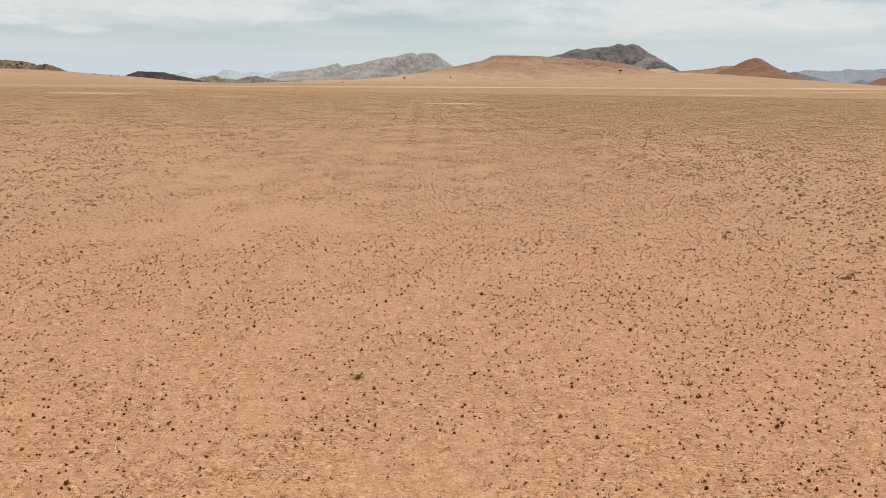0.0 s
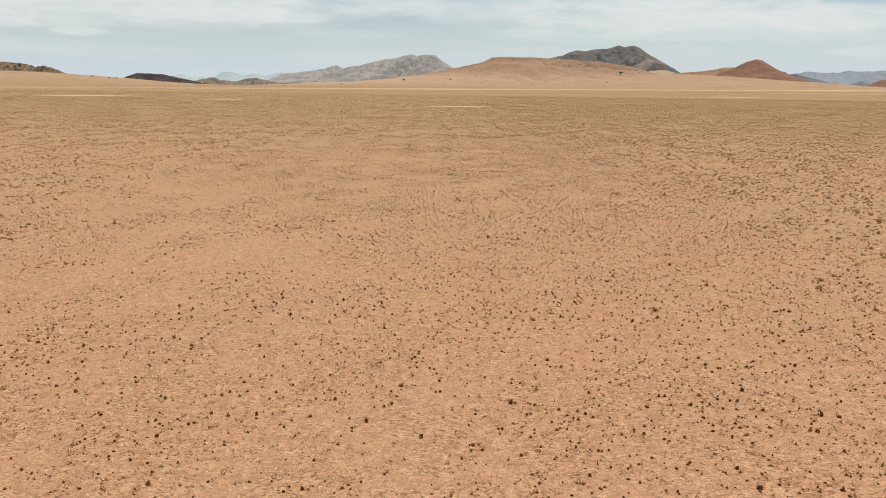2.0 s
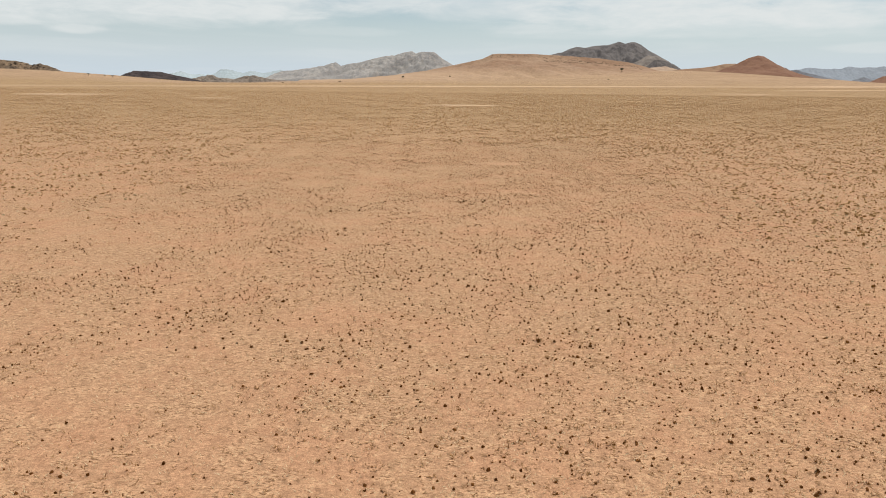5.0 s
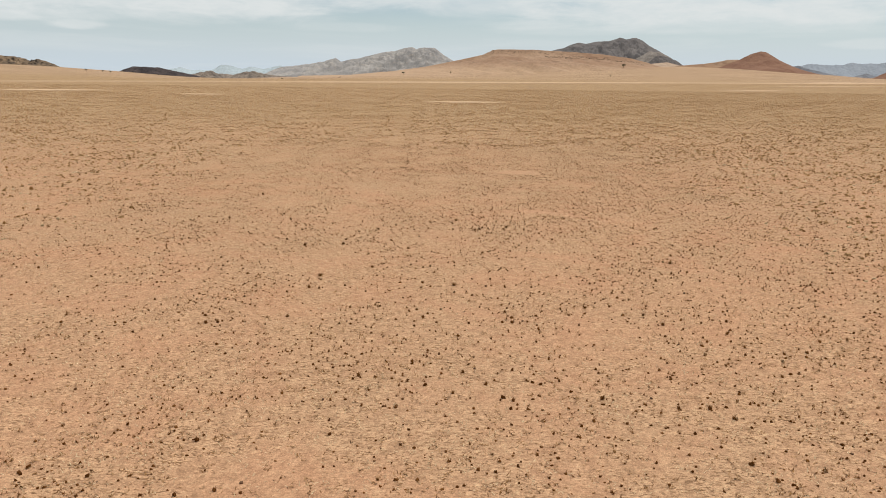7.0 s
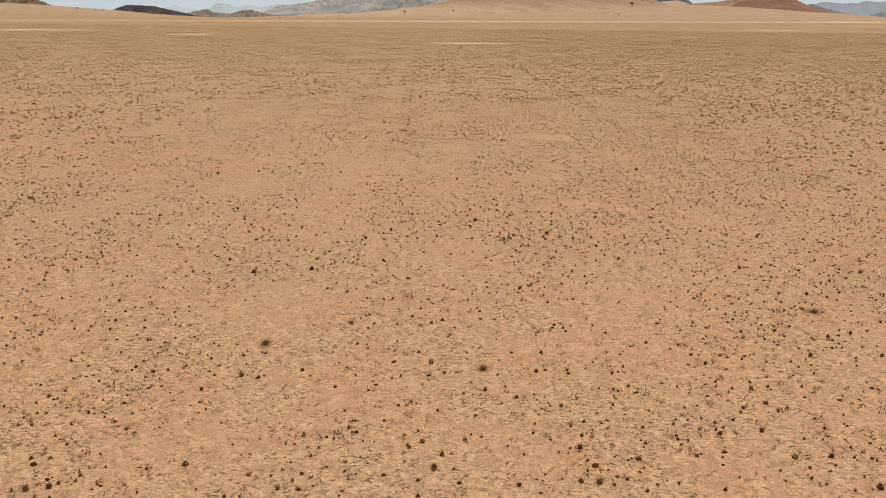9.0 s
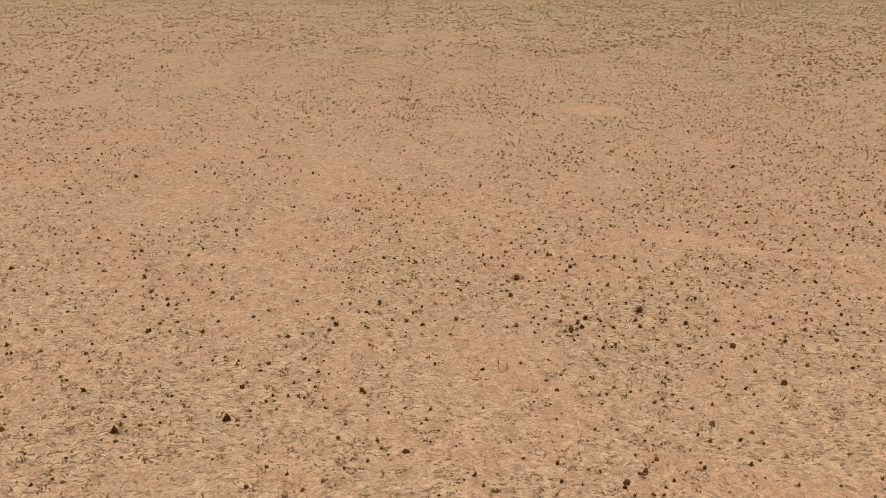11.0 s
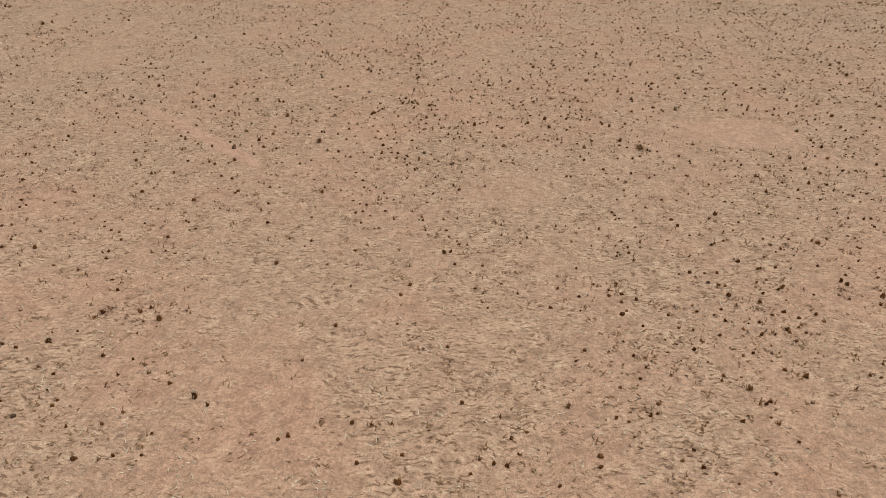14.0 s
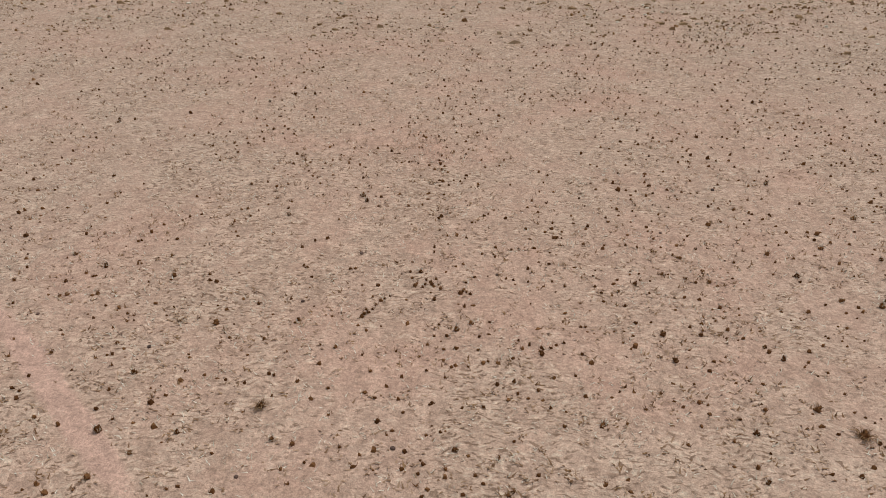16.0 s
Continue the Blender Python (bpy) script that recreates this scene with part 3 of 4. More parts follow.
def tuft_meshes(seed):
    """A stub of 10 cm with its dead blades, at the origin."""
    r = np.random.default_rng(seed)
    verts, faces = [], []
    sides = 8
    for lift, reach in ((-0.012, 0.052), (0.03, 0.056), (0.07, 0.036)):
        for i in range(sides):
            a = 6.283 * i / sides + r.normal(0, 0.12)
            d = reach * r.uniform(0.5, 1.4)
            verts.append((d * math.cos(a), d * math.sin(a), lift + r.normal(0, 0.4) * max(lift, 0)))
    verts.append((r.normal(0, 0.008), r.normal(0, 0.008), 0.088))
    for k in range(2):
        for i in range(sides):
            j = (i + 1) % sides
            faces.append((k * sides + i, k * sides + j, (k + 1) * sides + j, (k + 1) * sides + i))
    faces += [(2 * sides + i, 2 * sides + (i + 1) % sides, 3 * sides) for i in range(sides)]
    # Dark broken blades that stand up and out of the stub.
    for _ in range(14):
        a, tilt, long = r.uniform(0, 6.283), radians(r.uniform(4, 58)), r.uniform(0.06, 0.14)
        bx, by, w = r.normal(0, 0.025), r.normal(0, 0.025), r.uniform(0.004, 0.009)
        tip = (bx + math.sin(tilt) * math.cos(a) * long, by + math.sin(tilt) * math.sin(a) * long, 0.02 + math.cos(tilt) * long)
        at = len(verts)
        verts += [(bx - math.sin(a) * w, by + math.cos(a) * w, 0.0), (bx + math.sin(a) * w, by - math.cos(a) * w, 0.0), tip]
        faces.append((at, at + 1, at + 2))
    stub = from_arrays("stub", verts, faces, STUB)
    verts, faces = [], []
    for i in range(18):
        a, tilt, long = r.uniform(0, 6.283), radians(r.uniform(8, 62)), r.uniform(0.06, 0.15)
        w = r.uniform(0.003, 0.006)
        bx, by = 0.035 * math.cos(a), 0.035 * math.sin(a)
        px, py = -math.sin(a) * w, math.cos(a) * w
        mid = (bx + math.sin(tilt) * math.cos(a) * long * 0.5, by + math.sin(tilt) * math.sin(a) * long * 0.5, 0.03 + math.cos(tilt) * long * 0.6)
        tip = (bx + math.sin(tilt) * math.cos(a) * long, by + math.sin(tilt) * math.sin(a) * long, 0.03 + math.cos(tilt) * long * 0.85)
        at = len(verts)
        verts += [(bx - px, by - py, 0.0), (bx + px, by + py, 0.0), (mid[0] + px, mid[1] + py, mid[2]), (mid[0] - px, mid[1] - py, mid[2]), tip]
        faces += [(at, at + 1, at + 2, at + 3), (at + 3, at + 2, at + 4)]
    return stub, from_arrays("straw", verts, faces, STRAW if seed % 2 else STALK)


def stone_mesh(seed):
    bm = bmesh.new()
    bmesh.ops.create_icosphere(bm, subdivisions=2, radius=0.055)
    for v in bm.verts:
        v.co *= 1 + 0.35 * noise.noise(v.co * 16 + Vector((seed, 0, 0)))
        v.co.z = max(-0.02, v.co.z * 0.75 + 0.018)
    me = bpy.data.meshes.new("stone")
    bm.to_mesh(me)
    bm.free()
    me.materials.append(STONE)
    return me


TUFTS = [tuft_meshes(s) for s in range(10)]
STONES = [stone_mesh(s * 3.1) for s in range(4)]
pick = random.Random(3)


def tuft(x, y, size):
    stub, straw = TUFTS[pick.randrange(len(TUFTS))]
    ob = new("grass_tuft")
    ob.matrix_world = pose(x, y, float(ground_z(np.float64(x), np.float64(y))), 0, 0, pick.uniform(0, 360)) @ Matrix.Diagonal((size, size, size * pick.uniform(0.8, 1.15), 1))
    tagged(ob, "dark grazed tuft of dead desert grass on sand", "grass tuft", "grass tufts on the plain")
    part("stub", stub, ob, "dark grazed stub")
    part("straw", straw, ob, "thin dry straw")
    return ob


def stone(x, y, size):
    ob = new("stone", STONES[pick.randrange(len(STONES))])
    ob.matrix_world = pose(x, y, float(ground_z(np.float64(x), np.float64(y))), 0, 0, pick.uniform(0, 360)) @ Matrix.Diagonal((size, size * 0.9, size, 1))
    return tagged(ob, "small dark brown stone on sand", "stone", "stones on the plain")


def dead_bush(x, y, wide, seed):
    """A low wiry bush, flattened and leafless, with a woody crown at its base."""
    r = random.Random(seed)
    root = new("dead_bush")
    root.matrix_world = Matrix.Translation((x, y, float(ground_z(np.float64(x), np.float64(y)))))
    tagged(root, "low wiry dead bush flattened on the sand", "bush", "dead bushes on the plain")
    verts, faces = [], []
    for _ in range(70):
        a, w = r.uniform(0, 6.283), r.uniform(0.004, 0.008)
        reach, lift = wide * r.uniform(0.25, 0.55), r.uniform(0.02, 0.13)
        a2 = a + r.uniform(-0.7, 0.7)
        pts = [Vector((0.03 * math.cos(a), 0.03 * math.sin(a), 0.0)), Vector((0.5 * reach * math.cos(a), 0.5 * reach * math.sin(a), lift)), Vector((reach * math.cos(a2), reach * math.sin(a2), lift * r.uniform(0.3, 1.1)))]
        side = Vector((-math.sin(a), math.cos(a), 0)) * w
        at = len(verts)
        for p, k in zip(pts, (1.0, 0.8, 0.3)):
            verts += [tuple(p - side * k), tuple(p + side * k)]
        faces += [(at, at + 1, at + 3, at + 2), (at + 2, at + 3, at + 5, at + 4)]
    part("twig_mat", from_arrays("twig_mat", verts, faces, STALK), root, "thin bent brown twigs")
    part("crown", TUFTS[seed % len(TUFTS)][0], root, "dark woody crown")
    return root


# Larger tufts that stand out along the path, as x and y.
LARGE_A = [
    (-4.10, 24.64), (-3.44, 25.10), (0.96, 25.34), (8.14, 25.36), (-5.96, 25.50), (12.28, 25.88), (13.09, 26.15), (13.33, 26.40), (7.33, 26.45),
    (10.21, 26.80), (10.04, 27.27), (-6.89, 27.65), (2.00, 27.90), (11.56, 28.78), (1.18, 28.85), (5.00, 29.12), (-5.27, 29.13), (-8.80, 33.08),
    (-6.40, 44.01), (-5.57, 44.29), (-7.05, 44.41), (-2.71, 44.61), (10.63, 44.75), (8.54, 44.76), (10.46, 44.99), (-6.73, 45.02), (7.87, 45.03),
    (11.68, 45.14), (-7.41, 45.32), (-5.69, 45.86), (-2.22, 46.25), (-7.38, 46.35), (-0.94, 46.49), (9.42, 46.59), (13.50, 46.86), (7.86, 47.00),
    (12.41, 47.11), (12.23, 47.43), (8.01, 47.64), (11.50, 47.75), (10.97, 48.29), (9.07, 48.31), (-7.17, 48.40), (7.96, 48.48), (11.37, 48.68),
]
LARGE_B = [
    (10.79, 50.24), (11.19, 51.12), (-11.45, 53.46), (-6.13, 57.87), (-7.10, 57.89), (-4.27, 58.02), (-2.36, 58.02), (-1.85, 58.03), (1.07, 58.27),
    (-4.87, 58.34), (-2.69, 58.56), (7.23, 58.71), (-1.34, 58.73), (-2.09, 58.76), (9.30, 58.99), (-3.39, 59.08), (6.05, 59.09), (9.48, 59.60),
    (9.17, 59.66), (-8.94, 59.88), (-8.02, 60.19), (-8.57, 60.72), (9.03, 60.82), (-3.27, 60.85), (-2.79, 61.15), (8.89, 61.69), (10.19, 62.22),
    (8.59, 62.35), (-4.40, 62.84), (11.23, 63.03), (9.06, 64.61), (-7.05, 70.71), (-6.66, 70.80), (-2.39, 71.00), (-2.17, 71.25), (2.19, 71.31),
    (3.74, 71.46), (9.13, 71.56), (-4.40, 71.64), (4.13, 71.67), (0.53, 71.73), (4.68, 72.28), (7.90, 72.43), (8.66, 72.49), (2.04, 72.56),
]
LARGE_C = [
    (3.54, 72.58), (0.25, 72.60), (-2.28, 72.72), (1.15, 72.73), (9.74, 73.03), (7.58, 73.34), (1.62, 74.78), (8.06, 75.16), (-4.39, 75.21),
    (11.07, 75.39), (0.27, 76.09), (10.33, 77.01), (12.27, 77.11), (0.47, 78.68), (4.71, 79.00), (11.49, 80.04), (12.21, 81.30), (4.88, 83.02),
    (15.13, 83.58), (3.06, 83.85), (6.78, 84.43), (14.10, 84.77), (-6.18, 85.75), (-7.09, 85.77), (-2.95, 86.12), (-6.96, 86.15), (2.66, 86.27),
    (-2.83, 86.34), (1.41, 86.46), (-4.88, 86.60), (-1.20, 86.61), (4.33, 86.61), (2.86, 86.63), (-0.02, 86.75), (1.84, 86.83), (5.46, 86.84),
    (3.07, 86.85), (6.20, 87.00), (-7.30, 87.38), (-2.67, 87.38), (-1.94, 87.41), (-5.67, 87.46), (-7.88, 87.78), (1.34, 87.99), (-3.06, 88.54),
]
LARGE_D = [
    (-8.40, 88.57), (4.80, 88.69), (3.95, 88.77), (7.12, 88.86), (2.16, 88.88), (5.70, 89.01), (1.23, 89.82), (3.10, 89.83), (5.01, 90.35),
    (4.76, 90.62), (2.55, 90.63), (3.08, 91.57), (-6.99, 91.95), (14.26, 93.28), (-8.60, 97.38), (-9.64, 97.66), (-10.42, 97.78), (-5.85, 97.94),
    (0.31, 98.08), (6.70, 98.28), (3.42, 98.64), (7.56, 99.00), (-9.06, 99.27), (6.88, 99.38), (4.16, 99.66), (-7.28, 100.01), (-8.48, 100.19),
    (-11.72, 101.21), (3.94, 101.48), (3.66, 101.94), (-5.57, 102.17), (-11.14, 102.51), (4.68, 105.01), (-8.12, 107.49), (-5.96, 107.68), (-7.71, 107.99),
    (1.86, 108.14), (-5.30, 108.36), (-8.41, 108.38), (-3.73, 108.39), (-5.64, 108.43), (-2.77, 108.43), (-7.17, 108.46), (7.89, 108.67), (8.74, 108.96),
]
LARGE_E = [
    (1.98, 109.10), (-0.42, 109.13), (3.15, 109.70), (-8.44, 109.74), (-8.48, 110.43), (1.08, 110.79), (3.02, 110.93), (8.96, 110.93), (-7.49, 111.19),
    (-11.06, 111.23), (-2.90, 111.36), (1.00, 111.52), (-2.63, 111.56), (-10.82, 111.88), (-6.03, 112.05), (-3.40, 112.29), (5.56, 112.73), (4.82, 112.86),
    (-10.51, 112.92), (-2.13, 113.24), (-3.76, 113.26), (2.30, 113.30), (-11.41, 113.32), (4.25, 113.70), (-5.15, 113.91), (-12.94, 113.99), (6.34, 114.50),
    (3.90, 114.56), (5.18, 114.86), (1.69, 115.30), (-7.17, 115.41), (-5.41, 116.28), (6.55, 116.39), (-5.54, 116.54), (3.50, 117.66), (5.04, 118.18),
    (-9.02, 120.67), (3.91, 121.17), (-9.83, 123.07),
]
LARGE_N = [
    (-1.97, 34.74), (4.30, 34.99), (2.97, 35.36), (1.44, 36.12), (13.53, 36.22), (8.94, 36.23), (-2.39, 36.26), (-0.12, 36.27), (13.37, 36.27),
    (5.82, 36.76), (5.94, 36.83), (14.08, 37.11), (6.76, 37.13), (2.02, 37.16), (-4.52, 37.18), (-4.71, 37.31), (12.56, 37.34), (5.43, 37.45),
    (10.58, 37.53), (-8.01, 37.73), (-0.03, 37.74), (7.79, 38.18), (11.04, 38.20), (2.19, 38.34), (12.44, 38.58), (-2.08, 38.93), (14.73, 39.05),
    (12.02, 40.53), (8.62, 40.62), (14.63, 40.63), (13.63, 40.86), (-8.98, 40.99), (-6.18, 41.84), (0.19, 42.13), (11.74, 42.44), (-6.72, 44.80),
    (-1.29, 63.35), (9.10, 64.57), (0.20, 64.78), (8.60, 65.12), (-1.82, 65.16), (3.36, 65.33), (9.49, 65.58), (5.82, 65.62), (1.71, 65.69),
]
LARGE_O = [
    (7.19, 65.71), (2.65, 66.31), (-1.08, 66.71), (1.98, 67.11), (11.47, 67.30), (2.34, 67.42), (7.90, 67.52), (12.07, 67.54), (11.98, 68.42),
    (9.72, 68.86), (9.15, 69.76), (11.10, 70.73),
]
# Smaller stubs between them.
SMALL_N = [
    (-5.26, 34.69), (1.54, 34.96), (4.22, 34.99), (6.03, 35.02), (-0.28, 35.20), (6.82, 35.33), (-0.22, 35.34), (-5.38, 35.38), (11.50, 35.44),
    (5.81, 35.50), (12.63, 35.50), (-0.68, 35.63), (-4.04, 35.70), (11.08, 35.70), (5.60, 35.71), (1.11, 35.72), (8.22, 35.73), (-4.23, 35.88),
    (5.95, 35.90), (0.56, 36.05), (11.98, 36.14), (-5.93, 36.16), (-1.62, 36.32), (-1.18, 36.32), (12.30, 36.34), (6.47, 36.35), (-2.90, 36.38),
    (3.51, 36.39), (7.21, 36.55), (7.22, 36.55), (-5.97, 36.73), (12.84, 36.77), (10.69, 36.81), (11.71, 36.92), (1.55, 36.94), (1.82, 37.02),
    (13.28, 37.30), (-0.19, 37.33), (0.36, 37.36), (14.13, 37.38), (-7.26, 37.40), (12.34, 37.42), (-2.43, 37.43), (10.75, 37.47), (10.01, 37.50),
]
SMALL_O = [
    (13.65, 37.51), (-2.82, 37.70), (13.66, 37.90), (12.55, 37.91), (0.05, 38.00), (3.36, 38.02), (-8.55, 38.25), (13.41, 38.32), (6.25, 38.40),
    (-2.61, 38.41), (-7.96, 38.66), (9.10, 38.71), (5.54, 38.84), (10.24, 39.14), (-1.75, 39.73), (2.98, 39.81), (-5.02, 39.83), (15.65, 40.32),
    (-4.67, 40.42), (14.98, 40.69), (-8.58, 40.70), (-0.08, 40.88), (-8.04, 40.94), (10.26, 41.26), (-3.02, 41.44), (-0.93, 41.66), (0.97, 41.67),
    (14.78, 41.72), (8.83, 42.45), (9.69, 42.50), (-9.70, 42.77), (-9.58, 43.40), (-3.18, 43.53), (17.30, 44.43), (-2.67, 44.44), (13.93, 44.44),
    (17.91, 44.55), (10.56, 44.63), (-12.22, 44.75), (-7.31, 45.06), (11.72, 45.10), (18.76, 45.26), (18.68, 46.10), (7.37, 63.72), (7.16, 64.00),
]
SMALL_P = [
    (5.00, 64.03), (-1.44, 64.06), (5.36, 64.29), (1.54, 64.32), (2.29, 64.52), (10.81, 64.81), (-0.08, 64.84), (-0.72, 64.84), (7.22, 64.85),
    (4.80, 64.96), (1.29, 64.98), (6.95, 65.27), (2.09, 65.29), (9.98, 65.38), (0.17, 65.43), (6.12, 65.54), (-0.65, 65.76), (7.39, 66.03),
    (0.17, 66.10), (-1.20, 66.45), (4.35, 66.53), (9.79, 66.53), (8.56, 66.56), (2.91, 66.59), (-1.64, 66.60), (3.83, 66.66), (4.79, 66.68),
    (12.05, 66.71), (5.92, 66.74), (11.40, 66.88), (-0.02, 67.00), (8.10, 67.06), (-2.40, 67.10), (4.09, 67.11), (-1.62, 67.37), (3.48, 67.37),
    (11.84, 67.50), (-2.18, 67.72), (4.76, 67.84), (0.83, 68.36), (4.70, 68.40), (13.30, 68.65), (11.03, 68.94), (12.03, 68.98), (0.09, 69.56),
]
SMALL_Q = [
    (-2.46, 69.61), (0.01, 69.65), (2.94, 69.90), (3.56, 70.53), (-1.40, 70.66), (9.96, 70.77), (8.17, 71.19), (14.26, 71.32), (13.23, 71.37),
    (3.77, 71.49), (0.53, 71.64), (15.46, 72.83), (-1.31, 110.77), (-1.35, 110.86), (-1.28, 110.92), (-1.14, 110.98), (-1.03, 111.07), (-0.89, 111.15),
    (-4.77, 111.67), (-4.73, 111.76), (-4.66, 111.82), (-4.72, 111.91), (-4.59, 111.92), (-4.55, 112.07), (-4.48, 112.21), (-4.41, 112.28), (-4.31, 112.38),
    (-2.68, 112.51), (-2.88, 112.53), (-2.75, 112.58), (-2.82, 112.64), (-3.29, 112.66), (-3.67, 112.71), (-3.44, 112.75), (-3.63, 112.81), (-3.80, 112.86),
    (-3.52, 112.89), (-3.61, 112.96), (-3.41, 113.00), (-3.92, 113.02), (-3.76, 113.25),
]
SMALL_A = [
    (-0.65, 24.86), (3.10, 25.00), (-4.74, 25.08), (-2.22, 25.32), (4.42, 25.34), (4.05, 25.45), (-3.18, 25.46), (6.52, 25.52), (10.76, 25.52),
    (2.32, 25.66), (7.35, 25.68), (3.98, 25.83), (8.16, 25.91), (0.66, 26.00), (4.64, 26.34), (11.42, 26.42), (4.82, 26.65), (5.57, 26.72),
    (14.74, 26.84), (-3.94, 26.86), (-2.56, 26.94), (13.24, 26.96), (-1.12, 27.03), (4.70, 27.04), (12.10, 27.07), (0.07, 27.08), (12.93, 27.16),
    (8.82, 27.24), (9.73, 27.31), (-2.25, 27.38), (12.55, 27.40), (14.85, 27.44), (11.05, 27.47), (13.90, 27.66), (10.89, 27.81), (5.92, 27.84),
    (11.35, 27.92), (6.84, 27.98), (7.10, 28.14), (9.79, 28.18), (12.48, 28.33), (3.08, 28.57), (15.55, 28.80), (8.19, 28.87), (-7.82, 28.94),
]
SMALL_B = [
    (12.30, 28.97), (-5.67, 29.11), (9.28, 29.18), (7.70, 29.20), (14.30, 29.69), (13.56, 29.82), (-3.41, 30.26), (6.96, 30.51), (1.58, 30.76),
    (-2.45, 30.86), (11.03, 30.93), (3.88, 31.43), (13.16, 31.50), (-8.77, 31.69), (0.36, 31.73), (-4.13, 31.74), (3.50, 31.98), (17.08, 32.08),
    (7.12, 32.10), (10.66, 32.26), (3.10, 32.34), (-6.24, 32.62), (16.72, 33.69), (11.15, 33.99), (13.71, 34.49), (4.54, 34.78), (13.44, 36.39),
    (-12.95, 36.57), (14.16, 37.38), (20.41, 37.81), (17.36, 38.48), (-2.51, 44.13), (-2.15, 44.25), (2.41, 44.30), (-4.80, 44.33), (-0.90, 44.35),
    (-0.02, 44.49), (8.18, 44.60), (1.72, 44.80), (-5.39, 44.87), (-3.49, 44.95), (8.36, 45.05), (1.94, 45.23), (8.97, 45.23), (0.44, 45.28),
]
SMALL_C = [
    (-6.14, 45.32), (0.11, 45.48), (9.95, 45.56), (7.42, 45.74), (13.45, 45.79), (-5.11, 45.82), (0.41, 45.83), (11.77, 46.25), (1.67, 46.30),
    (-0.34, 46.39), (-1.74, 46.84), (-5.19, 47.02), (12.95, 47.02), (-5.66, 47.22), (8.26, 47.45), (-6.87, 47.56), (-1.29, 47.57), (9.67, 47.61),
    (9.10, 47.73), (-0.73, 47.80), (-6.69, 47.85), (12.01, 48.13), (13.37, 48.13), (12.36, 48.14), (-2.11, 48.29), (12.05, 48.45), (14.09, 48.54),
    (1.75, 48.59), (2.69, 48.63), (11.68, 48.72), (-0.76, 48.75), (13.13, 48.77), (10.78, 48.79), (-7.82, 48.84), (13.72, 48.97), (13.49, 49.74),
    (14.23, 49.83), (14.54, 49.84), (-6.24, 50.08), (-8.81, 50.15), (-3.01, 50.24), (-6.55, 50.26), (14.09, 50.38), (13.07, 50.54), (15.34, 50.59),
]
SMALL_D = [
    (12.08, 50.62), (8.19, 50.70), (-4.16, 50.74), (8.10, 51.34), (12.22, 51.46), (11.19, 51.70), (-11.81, 52.11), (10.58, 52.43), (15.80, 52.44),
    (13.37, 52.57), (-7.53, 52.60), (5.39, 52.64), (-12.75, 52.68), (-10.73, 52.78), (12.60, 52.78), (16.52, 53.31), (-13.29, 54.12), (-11.41, 54.54),
    (5.73, 55.78), (4.57, 56.57), (-6.69, 57.65), (-5.15, 57.85), (-0.68, 58.47), (-3.22, 58.68), (-5.48, 58.72), (8.49, 59.10), (-5.26, 59.15),
    (-8.33, 59.24), (11.68, 59.70), (-8.40, 59.90), (-6.64, 59.90), (5.98, 59.90), (0.42, 59.91), (-6.99, 59.97), (10.49, 60.04), (6.05, 60.32),
    (-4.99, 60.34), (-2.59, 60.51), (7.65, 60.58), (-4.05, 60.66), (1.49, 60.75), (8.76, 60.95), (-6.55, 61.01), (-5.32, 61.28), (-7.73, 61.56),
]
SMALL_E = [
    (3.19, 61.66), (3.90, 61.66), (-8.35, 61.74), (12.83, 61.95), (7.27, 62.18), (6.43, 62.34), (12.82, 62.36), (-8.22, 62.64), (8.17, 63.10),
    (11.70, 63.17), (-10.08, 63.65), (11.95, 63.72), (13.87, 63.75), (13.74, 65.28), (-10.68, 66.93), (-12.51, 67.53), (-1.98, 70.97), (4.03, 71.42),
    (8.60, 71.44), (-1.20, 71.50), (8.14, 71.61), (-7.50, 71.62), (-7.12, 71.64), (2.72, 71.66), (0.93, 71.73), (-1.98, 71.99), (0.68, 72.17),
    (2.36, 72.28), (-2.59, 72.41), (-0.05, 72.45), (9.48, 72.48), (-1.88, 72.62), (9.23, 72.83), (1.50, 72.87), (3.64, 73.03), (9.02, 73.52),
    (-1.57, 73.71), (8.55, 74.31), (-1.98, 74.78), (-8.01, 75.02), (-3.96, 75.15), (8.53, 75.33), (9.37, 75.38), (-5.93, 75.46), (0.63, 75.57),
]
SMALL_F = [
    (2.92, 75.77), (3.72, 75.90), (-8.92, 76.21), (10.95, 76.62), (9.67, 76.66), (11.41, 76.76), (7.17, 76.94), (-6.18, 77.11), (6.70, 77.23),
    (7.28, 77.26), (-10.66, 77.33), (11.13, 77.47), (12.00, 77.58), (7.76, 77.61), (-8.98, 78.15), (11.34, 78.15), (11.69, 78.24), (9.01, 78.37),
    (8.21, 78.69), (7.86, 78.75), (13.45, 79.31), (11.08, 80.58), (9.86, 80.81), (10.72, 81.62), (11.42, 82.82), (14.35, 83.00), (10.62, 83.30),
    (-13.50, 83.64), (11.45, 84.49), (-15.96, 84.62), (-15.62, 84.64), (8.15, 84.88), (7.34, 85.25), (7.05, 86.19), (8.69, 86.21), (-1.64, 86.26),
    (-5.64, 86.31), (0.62, 86.43), (15.95, 86.46), (1.93, 86.51), (-1.54, 86.63), (3.42, 86.78), (2.92, 87.12), (8.54, 87.13), (2.54, 87.21),
]
